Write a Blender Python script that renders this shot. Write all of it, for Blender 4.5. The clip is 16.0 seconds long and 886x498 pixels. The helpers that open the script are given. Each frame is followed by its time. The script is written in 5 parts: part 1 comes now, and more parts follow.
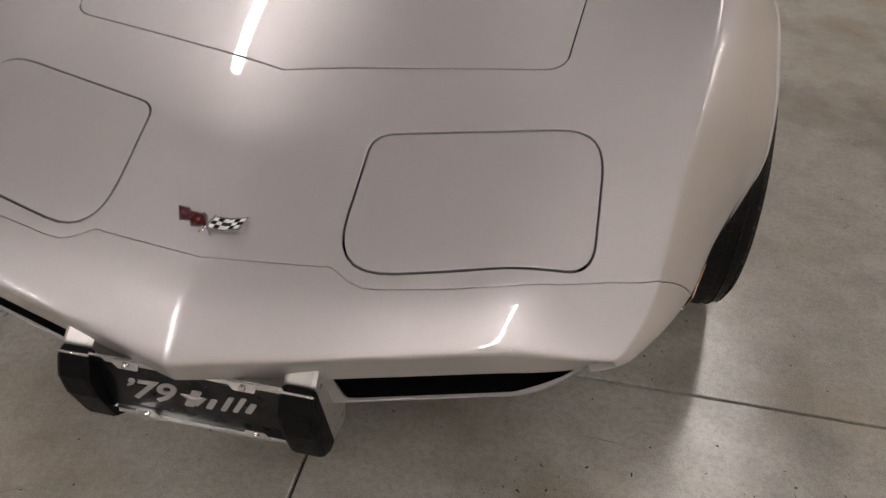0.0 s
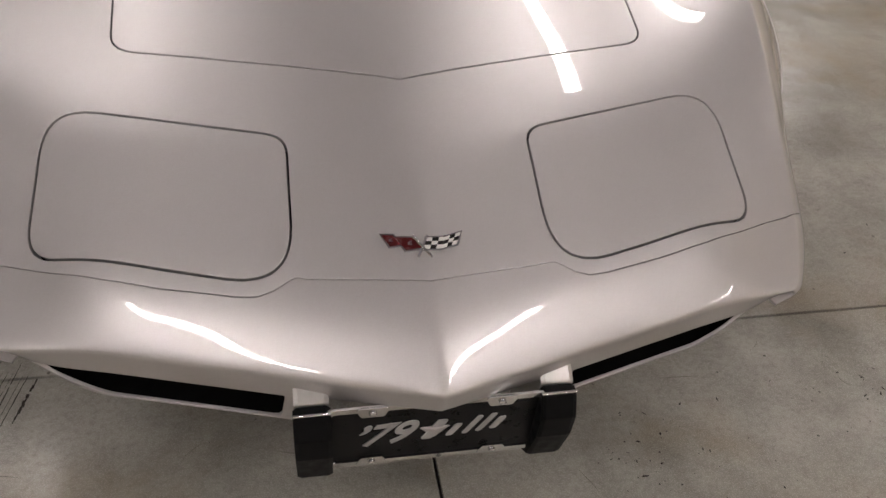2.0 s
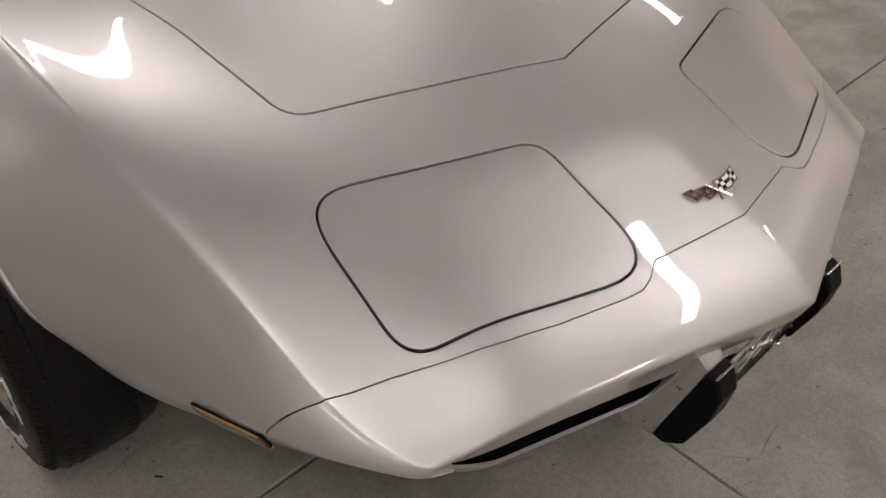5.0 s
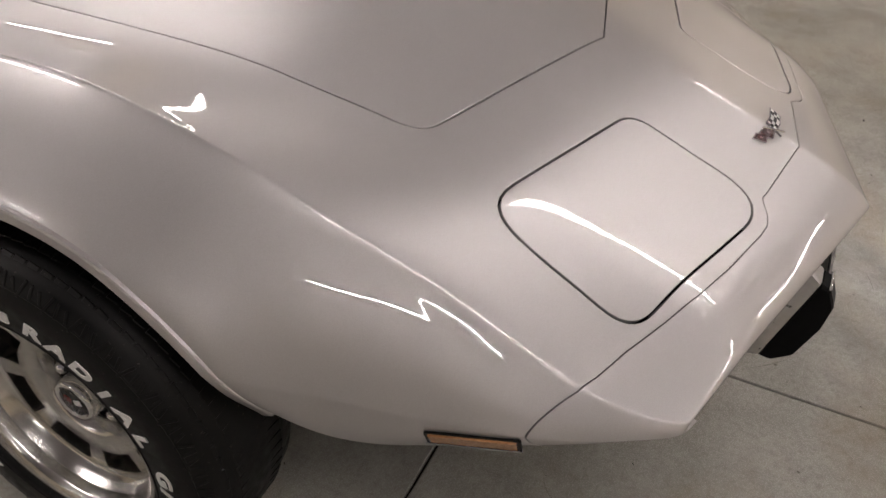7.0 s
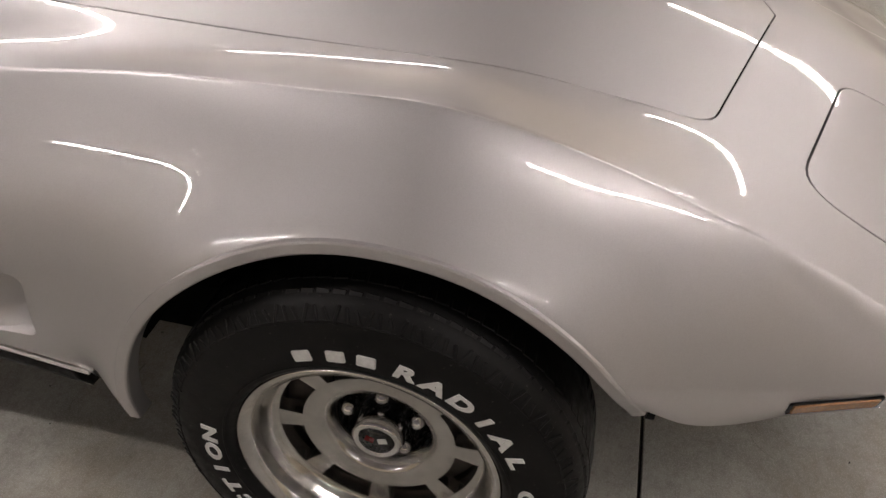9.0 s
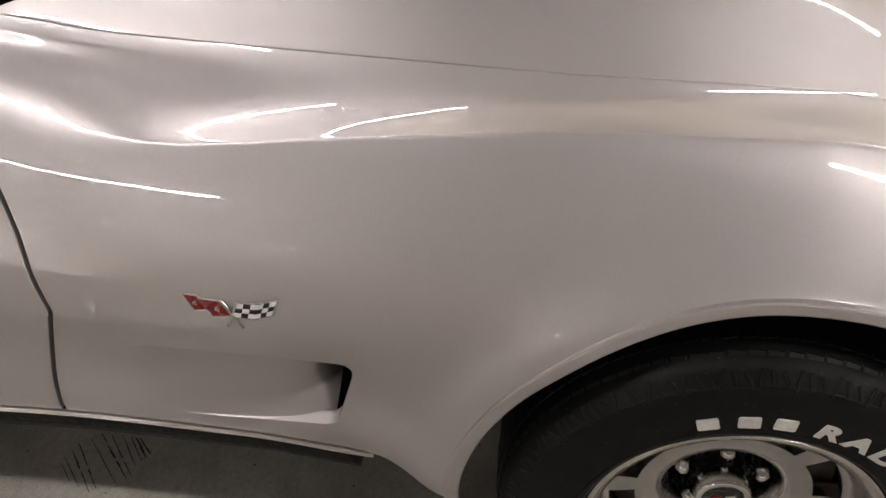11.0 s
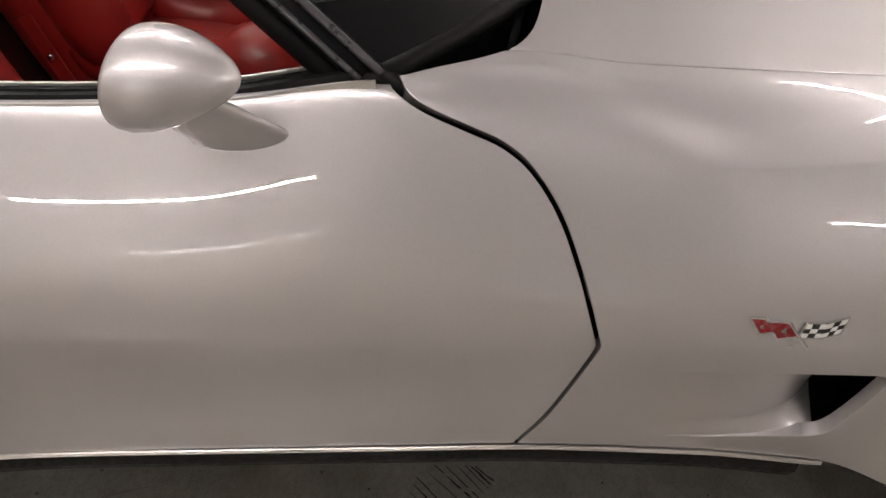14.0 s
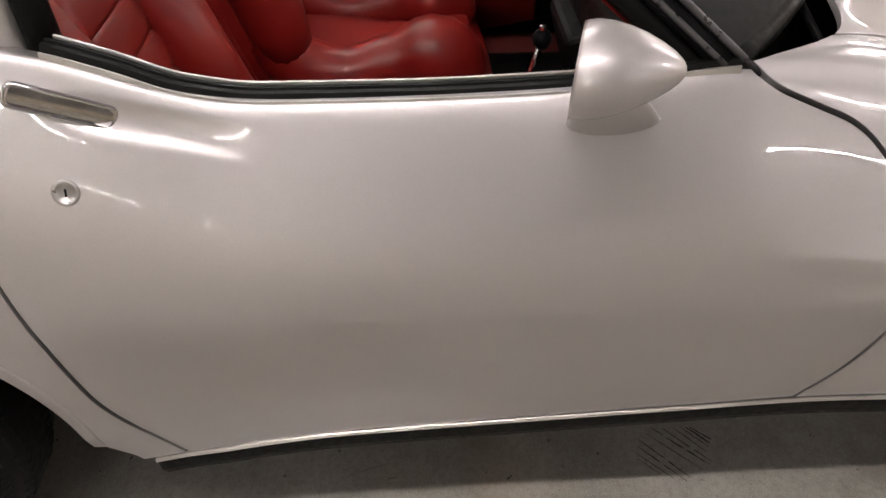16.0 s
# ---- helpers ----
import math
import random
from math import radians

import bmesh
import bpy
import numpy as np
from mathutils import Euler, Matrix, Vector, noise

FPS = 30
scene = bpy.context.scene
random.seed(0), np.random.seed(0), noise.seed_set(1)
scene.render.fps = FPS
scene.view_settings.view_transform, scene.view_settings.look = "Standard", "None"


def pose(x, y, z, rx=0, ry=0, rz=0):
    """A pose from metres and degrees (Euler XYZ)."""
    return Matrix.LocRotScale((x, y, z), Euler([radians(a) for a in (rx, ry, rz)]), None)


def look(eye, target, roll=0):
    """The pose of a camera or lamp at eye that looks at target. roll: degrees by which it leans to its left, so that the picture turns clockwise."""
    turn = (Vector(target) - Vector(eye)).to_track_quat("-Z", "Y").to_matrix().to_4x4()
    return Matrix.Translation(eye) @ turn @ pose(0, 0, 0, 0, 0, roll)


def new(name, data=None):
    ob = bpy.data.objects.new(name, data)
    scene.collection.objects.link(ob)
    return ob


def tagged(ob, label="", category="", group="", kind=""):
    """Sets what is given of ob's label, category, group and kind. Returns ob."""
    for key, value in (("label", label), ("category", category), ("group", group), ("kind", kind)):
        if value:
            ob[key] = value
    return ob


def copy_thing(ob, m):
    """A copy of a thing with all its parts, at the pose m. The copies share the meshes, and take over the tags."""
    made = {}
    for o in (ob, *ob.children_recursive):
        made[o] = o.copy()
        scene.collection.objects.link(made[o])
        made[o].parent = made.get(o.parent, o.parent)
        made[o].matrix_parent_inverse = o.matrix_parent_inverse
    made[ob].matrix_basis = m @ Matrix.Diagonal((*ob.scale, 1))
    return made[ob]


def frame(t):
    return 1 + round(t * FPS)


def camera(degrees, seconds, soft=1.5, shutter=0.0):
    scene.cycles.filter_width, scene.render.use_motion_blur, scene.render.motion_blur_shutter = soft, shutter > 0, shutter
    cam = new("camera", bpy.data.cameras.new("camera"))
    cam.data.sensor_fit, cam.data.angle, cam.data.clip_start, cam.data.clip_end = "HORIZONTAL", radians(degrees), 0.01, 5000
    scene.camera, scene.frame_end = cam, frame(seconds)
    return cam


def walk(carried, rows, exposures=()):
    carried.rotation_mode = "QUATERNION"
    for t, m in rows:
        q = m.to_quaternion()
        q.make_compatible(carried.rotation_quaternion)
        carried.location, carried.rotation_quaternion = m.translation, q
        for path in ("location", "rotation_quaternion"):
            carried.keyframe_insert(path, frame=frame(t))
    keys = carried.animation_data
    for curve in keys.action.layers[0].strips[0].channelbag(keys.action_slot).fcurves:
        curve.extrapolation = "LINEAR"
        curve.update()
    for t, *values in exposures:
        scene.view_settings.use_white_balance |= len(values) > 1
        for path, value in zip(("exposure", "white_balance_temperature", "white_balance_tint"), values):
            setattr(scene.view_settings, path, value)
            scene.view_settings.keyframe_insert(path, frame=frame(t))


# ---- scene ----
cam = camera(57.4, 16.0)
PATH = [
    (0, (0.507, -0.595, 1.358), (0.213, 0.925, 0.092), 1.9),
    (0.5, (0.352, -0.586, 1.366), (0.227, 0.947, 0.087), 3.6),
    (1, (0.151, -0.637, 1.362), (0.296, 0.911, 0.104), 4.6),
    (1.5, (-0.023, -0.684, 1.367), (0.282, 0.844, 0.113), 5.7),
    (2, (-0.17, -0.611, 1.336), (0.17, 0.908, 0.081), 4.6),
    (2.5, (-0.31, -0.531, 1.331), (0.095, 0.984, 0.09), 3.9),
    (3, (-0.495, -0.503, 1.327), (0.134, 0.942, 0.096), 4.8),
    (3.5, (-0.683, -0.489, 1.329), (0.13, 0.859, 0.096), 5.8),
    (4, (-0.801, -0.406, 1.288), (0.114, 0.895, 0.076), 5.5),
    (4.2, (-0.839, -0.337, 1.297), (0.125, 0.921, 0.077), 5.3),
    (6.3, (-1.271, 0.07, 1.299), (0.068, 0.903, 0.069), 1.4),
    (6.5, (-1.286, 0.131, 1.295), (0.081, 0.926, 0.071), 1.8),
    (7, (-1.35, 0.258, 1.291), (0.094, 0.894, 0.063), 3.1),
    (7.5, (-1.492, 0.414, 1.309), (0.023, 0.865, 0.083), 2.5),
    (8, (-1.547, 0.538, 1.305), (-0.021, 0.944, 0.078), 3.1),
    (8.2, (-1.541, 0.604, 1.299), (-0.019, 1.017, 0.069), 2.7),
    (10.3, (-1.6, 1.185, 1.294), (-0.048, 1.367, 0.045), 0.8),
    (10.5, (-1.587, 1.246, 1.287), (-0.035, 1.43, 0.039), 0.6),
    (11, (-1.543, 1.41, 1.293), (0.019, 1.59, 0.057), 0.4),
    (11.5, (-1.545, 1.535, 1.299), (0.018, 1.708, 0.063), 0.7),
    (12, (-1.609, 1.695, 1.315), (-0.037, 1.794, 0.083), 0.9),
    (12.5, (-1.672, 1.806, 1.322), (-0.094, 1.846, 0.095), 0.5),
    (13, (-1.655, 1.922, 1.315), (-0.076, 1.965, 0.089), 0.3),
    (13.5, (-1.609, 2.066, 1.322), (-0.027, 2.106, 0.099), -0.1),
    (14, (-1.585, 2.166, 1.319), (-0.008, 2.198, 0.09), -0.0),
    (14.5, (-1.625, 2.295, 1.332), (-0.052, 2.31, 0.096), 0.1),
    (15, (-1.686, 2.438, 1.355), (-0.118, 2.363, 0.116), 0.0),
    (15.5, (-1.709, 2.542, 1.359), (-0.147, 2.459, 0.113), -0.3),
    (16, (-1.656, 2.684, 1.362), (-0.099, 2.618, 0.109), -0.4),
]
walk(cam, [(t, look(eye, target, roll)) for t, eye, target, roll in PATH], exposures=[(0, -0.11), (2.5, -0.12), (4, -0.17), (6.5, -0.18), (8, -0.1), (11, 0.14), (12.5, 0.26), (14, 0.34), (16, 0.38)])

# ---- world, lamps, exposure ----
world = bpy.data.worlds.new("garage_air")
scene.world = world
world.use_nodes = True
world.node_tree.nodes["Background"].inputs["Color"].default_value = (0.9, 0.93, 1.0, 1)
world.node_tree.nodes["Background"].inputs["Strength"].default_value = 0.02

# ---- small tools ----


def part(name, bm, material, parent=None, label="", smooth=True):
    """Link a bmesh as one mesh object under a thing or under a part."""
    me = bpy.data.meshes.new(name)
    bm.to_mesh(me)
    bm.free()
    me.materials.append(material)
    if smooth:
        me.polygons.foreach_set("use_smooth", np.ones(len(me.polygons), dtype=bool))
    ob = new(name, me)
    if parent is not None:
        ob.parent = parent
    if label:
        tagged(ob, label)
    return ob


def place(ob, m):
    ob.matrix_basis = m
    return ob


def box(bm, sx, sy, sz, m=None, bevel=0.0, segs=2):
    """A block of the given size centred on the pose m, with rounded edges."""
    m = m or Matrix()
    made = bmesh.ops.create_cube(bm, size=1, matrix=m @ Matrix.Diagonal((sx, sy, sz, 1)))
    if bevel:
        verts = set(made["verts"])
        edges = [e for e in bm.edges if e.verts[0] in verts and e.verts[1] in verts]
        bmesh.ops.bevel(bm, geom=edges, offset=bevel, segments=segs, profile=0.6, affect="EDGES")
    return bm


def turned(bm, profile, steps=48, m=None, closed=False):
    """A turned body: profile rows (radius, height) spun about the local z axis."""
    m = m or Matrix()
    rings = []
    for r, h in profile:
        if r < 1e-6:
            rings.append([bm.verts.new(m @ Vector((0, 0, h)))])
        else:
            rings.append([bm.verts.new(m @ Vector((r * math.cos(2 * math.pi * i / steps), r * math.sin(2 * math.pi * i / steps), h))) for i in range(steps)])
    pairs = list(zip(rings[:-1], rings[1:])) + ([(rings[-1], rings[0])] if closed else [])
    for a, b in pairs:
        for i in range(steps):
            j = (i + 1) % steps
            if len(a) == 1 and len(b) == 1:
                continue
            if len(a) == 1:
                bm.faces.new((a[0], b[i], b[j]))
            elif len(b) == 1:
                bm.faces.new((a[i], b[0], a[j]))
            else:
                bm.faces.new((a[i], b[i], b[j], a[j]))
    bmesh.ops.recalc_face_normals(bm, faces=bm.faces[:])
    return bm


def rod(bm, points, radius, sides=10, caps=True):
    """A round bar along a line of points; radius is one number or one for each point."""
    pts = [Vector(p) for p in points]
    rad = [radius] * len(pts) if isinstance(radius, (int, float)) else radius
    rings, up = [], None
    for i, p in enumerate(pts):
        d = (pts[min(i + 1, len(pts) - 1)] - pts[max(i - 1, 0)]).normalized()
        if up is None:
            up = Vector((0, 0, 1)) if abs(d.z) < 0.9 else Vector((1, 0, 0))
        a = d.cross(up).normalized()
        up = a.cross(d).normalized()
        rings.append([bm.verts.new(p + (a * math.cos(2 * math.pi * k / sides) + up * math.sin(2 * math.pi * k / sides)) * rad[i]) for k in range(sides)])
    for a, b in zip(rings[:-1], rings[1:]):
        for k in range(sides):
            bm.faces.new((a[k], a[(k + 1) % sides], b[(k + 1) % sides], b[k]))
    if caps:
        bm.faces.new(rings[0][::-1])
        bm.faces.new(rings[-1])
    return bm


def plate_of(bm, outline, thick, m=None):
    """A flat plate: an outline of (x, y) given thickness along local z."""
    m = m or Matrix()
    lo = [bm.verts.new(m @ Vector((x, y, 0))) for x, y in outline]
    hi = [bm.verts.new(m @ Vector((x, y, thick))) for x, y in outline]
    bm.faces.new(lo[::-1])
    bm.faces.new(hi)
    n = len(outline)
    for i in range(n):
        bm.faces.new((lo[i], lo[(i + 1) % n], hi[(i + 1) % n], hi[i]))
    bmesh.ops.recalc_face_normals(bm, faces=bm.faces[:])
    return bm


def soft_curve(xs, ys):
    """A monotone smooth curve through knots; returns a function on arrays."""
    xs, ys = np.array(xs, float), np.array(ys, float)
    h, d = np.diff(xs), np.diff(ys) / np.diff(xs)
    m = np.zeros(len(xs))
    for i in range(1, len(xs) - 1):
        if d[i - 1] * d[i] > 0:
            w1, w2 = 2 * h[i] + h[i - 1], h[i] + 2 * h[i - 1]
            m[i] = (w1 + w2) / (w1 / d[i - 1] + w2 / d[i])
    m[0], m[-1] = d[0], d[-1]

    def at(x):
        x = np.clip(np.asarray(x, float), xs[0], xs[-1])
        i = np.clip(np.searchsorted(xs, x) - 1, 0, len(h) - 1)
        t = (x - xs[i]) / h[i]
        return (ys[i] * (1 + 2 * t) * (1 - t) ** 2 + m[i] * h[i] * t * (1 - t) ** 2 + ys[i + 1] * t * t * (3 - 2 * t) + m[i + 1] * h[i] * t * t * (t - 1))

    return at


# ---- materials ----


def material(name, color, rough=0.5, metal=0.0, coat=0.0, coat_rough=0.03, spec=0.5):
    m = bpy.data.materials.new(name)
    m.use_nodes = True
    b = m.node_tree.nodes["Principled BSDF"]
    b.inputs["Base Color"].default_value = (*color, 1)
    b.inputs["Roughness"].default_value = rough
    b.inputs["Metallic"].default_value = metal
    b.inputs["Coat Weight"].default_value = coat
    b.inputs["Coat Roughness"].default_value = coat_rough
    b.inputs["Specular IOR Level"].default_value = spec
    return m


def node(m, kind, **values):
    n = m.node_tree.nodes.new(kind)
    for key, value in values.items():
        if key in n.inputs:
            n.inputs[key].default_value = value
    return n


def link(m, a, b):
    m.node_tree.links.new(a, b)


def coords(m, scale=(1, 1, 1)):
    t = node(m, "ShaderNodeTexCoord")
    p = node(m, "ShaderNodeMapping")
    p.inputs["Scale"].default_value = scale
    link(m, t.outputs["Object"], p.inputs["Vector"])
    return p.outputs["Vector"]


def noise_of(m, scale, detail=4.0, rough=0.55, vec=None, distortion=0.0):
    n = node(m, "ShaderNodeTexNoise")
    n.inputs["Scale"].default_value = scale
    n.inputs["Detail"].default_value = detail
    n.inputs["Roughness"].default_value = rough
    n.inputs["Distortion"].default_value = distortion
    link(m, vec if vec is not None else coords(m), n.inputs["Vector"])
    return n.outputs["Fac"]


def ramp(m, fac, stops):
    r = node(m, "ShaderNodeValToRGB")
    e = r.color_ramp.elements
    while len(e) < len(stops):
        e.new(0.5)
    for k, (pos, col) in enumerate(stops):
        e[k].position, e[k].color = pos, (*col, 1)
    link(m, fac, r.inputs["Fac"])
    return r.outputs["Color"]


def span(m, fac, a, b, lo, hi):
    r = node(m, "ShaderNodeMapRange")
    for key, value in (("From Min", a), ("From Max", b), ("To Min", lo), ("To Max", hi)):
        r.inputs[key].default_value = value
    link(m, fac, r.inputs["Value"])
    return r.outputs["Result"]


def mixed(m, fac, a, b, kind="MIX"):
    x = node(m, "ShaderNodeMix")
    x.data_type, x.blend_type = "RGBA", kind
    for socket, value in ((x.inputs[0], fac), (x.inputs[6], a), (x.inputs[7], b)):
        if isinstance(value, (int, float)):
            socket.default_value = value
        elif isinstance(value, tuple):
            socket.default_value = (*value, 1)
        else:
            link(m, value, socket)
    return x.outputs[2]


def bump(m, height, strength=0.2, distance=0.002):
    b = node(m, "ShaderNodeBump")
    b.inputs["Strength"].default_value = strength
    b.inputs["Distance"].default_value = distance
    link(m, height, b.inputs["Height"])
    link(m, b.outputs["Normal"], m.node_tree.nodes["Principled BSDF"].inputs["Normal"])
    return b


def shader(m):
    return m.node_tree.nodes["Principled BSDF"]


def make_paint():
    m = material("silver_metallic_paint", (0.60, 0.585, 0.57), 0.46, 0.83, 1.0, 0.010)
    big = noise_of(m, 3.0, 3)
    fine = noise_of(m, 900.0, 1)
    col = mixed(m, span(m, big, 0.3, 0.7, 0, 1), (0.545, 0.525, 0.53), (0.575, 0.555, 0.56))
    col = mixed(m, span(m, fine, 0.35, 0.65, 0.0, 0.5), col, (0.66, 0.645, 0.65))
    shader(m).inputs["Coat IOR"].default_value = 1.6
    peel = node(m, "ShaderNodeBump")
    peel.inputs["Strength"].default_value = 0.022
    peel.inputs["Distance"].default_value = 0.0006
    link(m, noise_of(m, 190.0, 2, 0.5), peel.inputs["Height"])
    link(m, peel.outputs["Normal"], shader(m).inputs["Coat Normal"])
    link(m, col, shader(m).inputs["Base Color"])
    return m


def make_floor():
    m = material("polished_concrete", (0.3, 0.29, 0.27), 0.3)
    vec = coords(m)
    cloud = noise_of(m, 1.3, 6, 0.62, vec)
    mid = noise_of(m, 7.0, 6, 0.58, vec)
    fine = noise_of(m, 330.0, 3, 0.6, vec)
    col = ramp(m, cloud, [(0.36, (0.24, 0.233, 0.20)), (0.5, (0.357, 0.35, 0.315)), (0.64, (0.473, 0.465, 0.425))])
    blotch = noise_of(m, 15.0, 4, 0.6, vec)
    col = mixed(m, span(m, blotch, 0.35, 0.7, 0.0, 0.6), col, (0.25, 0.236, 0.207))
    col = mixed(m, span(m, mid, 0.42, 0.62, 0.0, 0.45), col, (0.47, 0.45, 0.41))
    col = mixed(m, span(m, fine, 0.3, 0.7, 0.0, 0.5), col, (0.50, 0.485, 0.45))
    speck = noise_of(m, 75.0, 5, 0.7, vec)
    col = mixed(m, span(m, speck, 0.45, 0.70, 0.0, 0.38), col, (0.17, 0.155, 0.128))
    stain = noise_of(m, 2.2, 5, 0.6, vec, 0.0)
    col = mixed(m, span(m, stain, 0.48, 0.72, 0.0, 0.6), col, (0.12, 0.11, 0.094))
    rust = noise_of(m, 1.7, 5, 0.6, coords(m, (1, 1.3, 1)), 0.0)
    col = mixed(m, span(m, rust, 0.50, 0.70, 0.0, 0.35), col, (0.34, 0.25, 0.145))
    crumb = node(m, "ShaderNodeTexVoronoi")
    crumb.inputs["Scale"].default_value = 13.0
    link(m, vec, crumb.inputs["Vector"])
    col = mixed(m, span(m, crumb.outputs["Distance"], 0.035, 0.06, 0.7, 0.0), col, (0.09, 0.08, 0.065))
    link(m, col, shader(m).inputs["Base Color"])
    link(m, span(m, fine, 0.3, 0.7, 0.17, 0.33), shader(m).inputs["Roughness"])
    relief = node(m, "ShaderNodeMath")
    relief.operation = "MULTIPLY_ADD"
    link(m, noise_of(m, 230.0, 3, 0.6, vec), relief.inputs[0])
    relief.inputs[1].default_value = 0.16
    relief.inputs[2].default_value = 0.0
    bump(m, relief.outputs[0], 0.10, 0.004)
    return m


def make_rubber():
    m = material("tyre_rubber", (0.014, 0.0135, 0.013), 0.6, spec=0.2)
    n = noise_of(m, 60.0, 5, 0.6)
    col = ramp(m, n, [(0.3, (0.0025, 0.0025, 0.0025)), (0.75, (0.008, 0.0078, 0.0076))])
    dust = noise_of(m, 170.0, 3, 0.7)
    col = mixed(m, span(m, dust, 0.66, 0.74, 0.0, 0.8), col, (0.10, 0.095, 0.085))
    link(m, col, shader(m).inputs["Base Color"])
    link(m, span(m, n, 0.3, 0.7, 0.36, 0.62), shader(m).inputs["Roughness"])
    bump(m, noise_of(m, 400.0, 3), 0.12, 0.001)
    return m


def make_leather():
    m = material("red_leather", (0.2, 0.01, 0.007), 0.38, spec=0.4)
    n = noise_of(m, 4.0, 2)
    link(m, ramp(m, n, [(0.3, (0.165, 0.0075, 0.0055)), (0.7, (0.215, 0.011, 0.008))]), shader(m).inputs["Base Color"])
    bump(m, noise_of(m, 14.0, 1), 0.08, 0.006)
    return m


def make_plain(name, color, rough, metal=0.0, grain=40.0, vary=0.15, relief=0.05, coat=0.0, spec=0.5):
    m = material(name, color, rough, metal, coat, spec=spec)
    n = noise_of(m, grain, 5, 0.6)
    lo = tuple(c * (1 - vary) for c in color)
    hi = tuple(min(1, c * (1 + vary)) for c in color)
    link(m, ramp(m, n, [(0.3, lo), (0.7, hi)]), shader(m).inputs["Base Color"])
    link(m, span(m, n, 0.3, 0.7, max(0.02, rough * 0.8), min(1, rough * 1.25)), shader(m).inputs["Roughness"])
    if relief:
        bump(m, noise_of(m, grain * 6, 3), relief, 0.001)
    return m


def make_glow(name, color, strength):
    m = material(name, (0.8, 0.8, 0.8), 0.4)
    shader(m).inputs["Emission Color"].default_value = (*color, 1)
    shader(m).inputs["Emission Strength"].default_value = strength
    return m


def make_glass(name, color, rough=0.0):
    m = material(name, color, rough)
    shader(m).inputs["Transmission Weight"].default_value = 1.0
    shader(m).inputs["IOR"].default_value = 1.45
    return m


PAINT = make_paint()
CONCRETE = make_floor()
RUBBER = make_rubber()
LEATHER = make_leather()
BLACK_PLASTIC = make_plain("black_plastic", (0.006, 0.006, 0.0065), 0.42, 0, 60, spec=0.06)
BLACK_TRIM = make_plain("black_rubber_trim", (0.005, 0.005, 0.005), 0.5, 0, 90, spec=0.12)
# near-black for hidden parts; in the side vent it stands for shade
DARK = make_plain("inner_panel_shade_black", (0.003, 0.003, 0.003), 0.8, 0, 20, spec=0.05)
CHROME = make_plain("chrome", (0.72, 0.72, 0.73), 0.07, 1.0, 30, 0.05, 0)
ALLOY = make_plain("polished_alloy", (0.62, 0.61, 0.59), 0.2, 1.0, 50, 0.1, 0.03)
SATIN = make_plain("satin_silver", (0.50, 0.49, 0.48), 0.32, 0.7, 70, 0.08, 0.02)
WHITE_RUBBER = make_plain("white_rubber", (0.66, 0.66, 0.64), 0.55, 0, 120, 0.12, 0.1)
WALL_PAINT = make_plain("beige_wall_paint", (0.78, 0.70, 0.565), 0.7, 0, 4, 0.06, 0.03)
CEILING_PAINT = make_plain("grey_ceiling_paint", (0.36, 0.34, 0.37), 0.8, 0, 3, 0.08, 0.03)
JOINT = make_plain("joint_dirt", (0.03, 0.026, 0.022), 0.9, 0, 30)
SCRATCH = make_plain("scratched_concrete", (0.17, 0.155, 0.13), 0.7, 0, 60, 0.3)
DRUM = make_plain("brake_drum_iron", (0.13, 0.112, 0.095), 0.6, 0.3, 40, 0.4, 0.1)
AMBER = make_plain("amber_lens", (0.36, 0.17, 0.07), 0.2, 0, 200, 0.2, 0.1, 0.6)
ENAMEL_RED = make_plain("red_enamel", (0.198, 0.011, 0.0138), 0.25, 0, 80, 0.1, 0, 0.5)
ENAMEL_BLACK = make_plain("black_enamel", (0.01, 0.01, 0.01), 0.25, 0, 80, 0.1, 0, 0.5)
ENAMEL_WHITE = make_plain("white_enamel", (0.75, 0.75, 0.73), 0.3, 0, 80, 0.05, 0, 0.5)
ENAMEL_MAROON = make_plain("maroon_enamel", (0.07, 0.008, 0.01), 0.25, 0, 80, 0.1, 0, 0.5)
BOX_GREY = make_plain("grey_box_paint", (0.16, 0.155, 0.15), 0.45, 0, 12, 0.12, 0.03)
BRIGHT_TRIM = make_plain("bright_anodised_trim", (0.78, 0.76, 0.73), 0.42, 1.0, 25, 0.05, 0)
DARK_METAL = make_plain("dark_anodised_metal", (0.10, 0.10, 0.105), 0.3, 0.6, 60, 0.1, 0.02)
PLATE_BLACK = make_plain("plate_black", (0.007, 0.007, 0.0075), 0.3, 0, 50, spec=0.12)
SILVER_INK = make_plain("silver_ink", (0.42, 0.42, 0.42), 0.45, 0.2, 80, 0.05, 0)
TUBE = make_glow("lamp_tube", (1.0, 0.915, 0.87), 51.0)
STRIP_TUBE = make_glow("strip_tube", (1.0, 0.915, 0.87), 140.0)
GLASS = make_glass("tinted_glass", (0.50, 0.60, 0.55))
DARK_LEATHER = make_plain("dark_red_vinyl", (0.13, 0.009, 0.008), 0.4, 0, 60, 0.15, 0.05)
CARPET = make_plain("dark_red_carpet", (0.10, 0.012, 0.01), 0.95, 0, 150, 0.4, 0.6)

# ---- the garage ----
ROOM = (-14.2, 8.0, -8.0, 11.0, 3.25)


def slab(name, x0, x1, y0, y1, z0, z1, mat, label, category):
    bm = bmesh.new()
    box(bm, x1 - x0, y1 - y0, z1 - z0, pose((x0 + x1) / 2, (y0 + y1) / 2, (z0 + z1) / 2))
    ob = part(name, bm, mat, None, smooth=False)
    return tagged(ob, label, category, kind="structure")


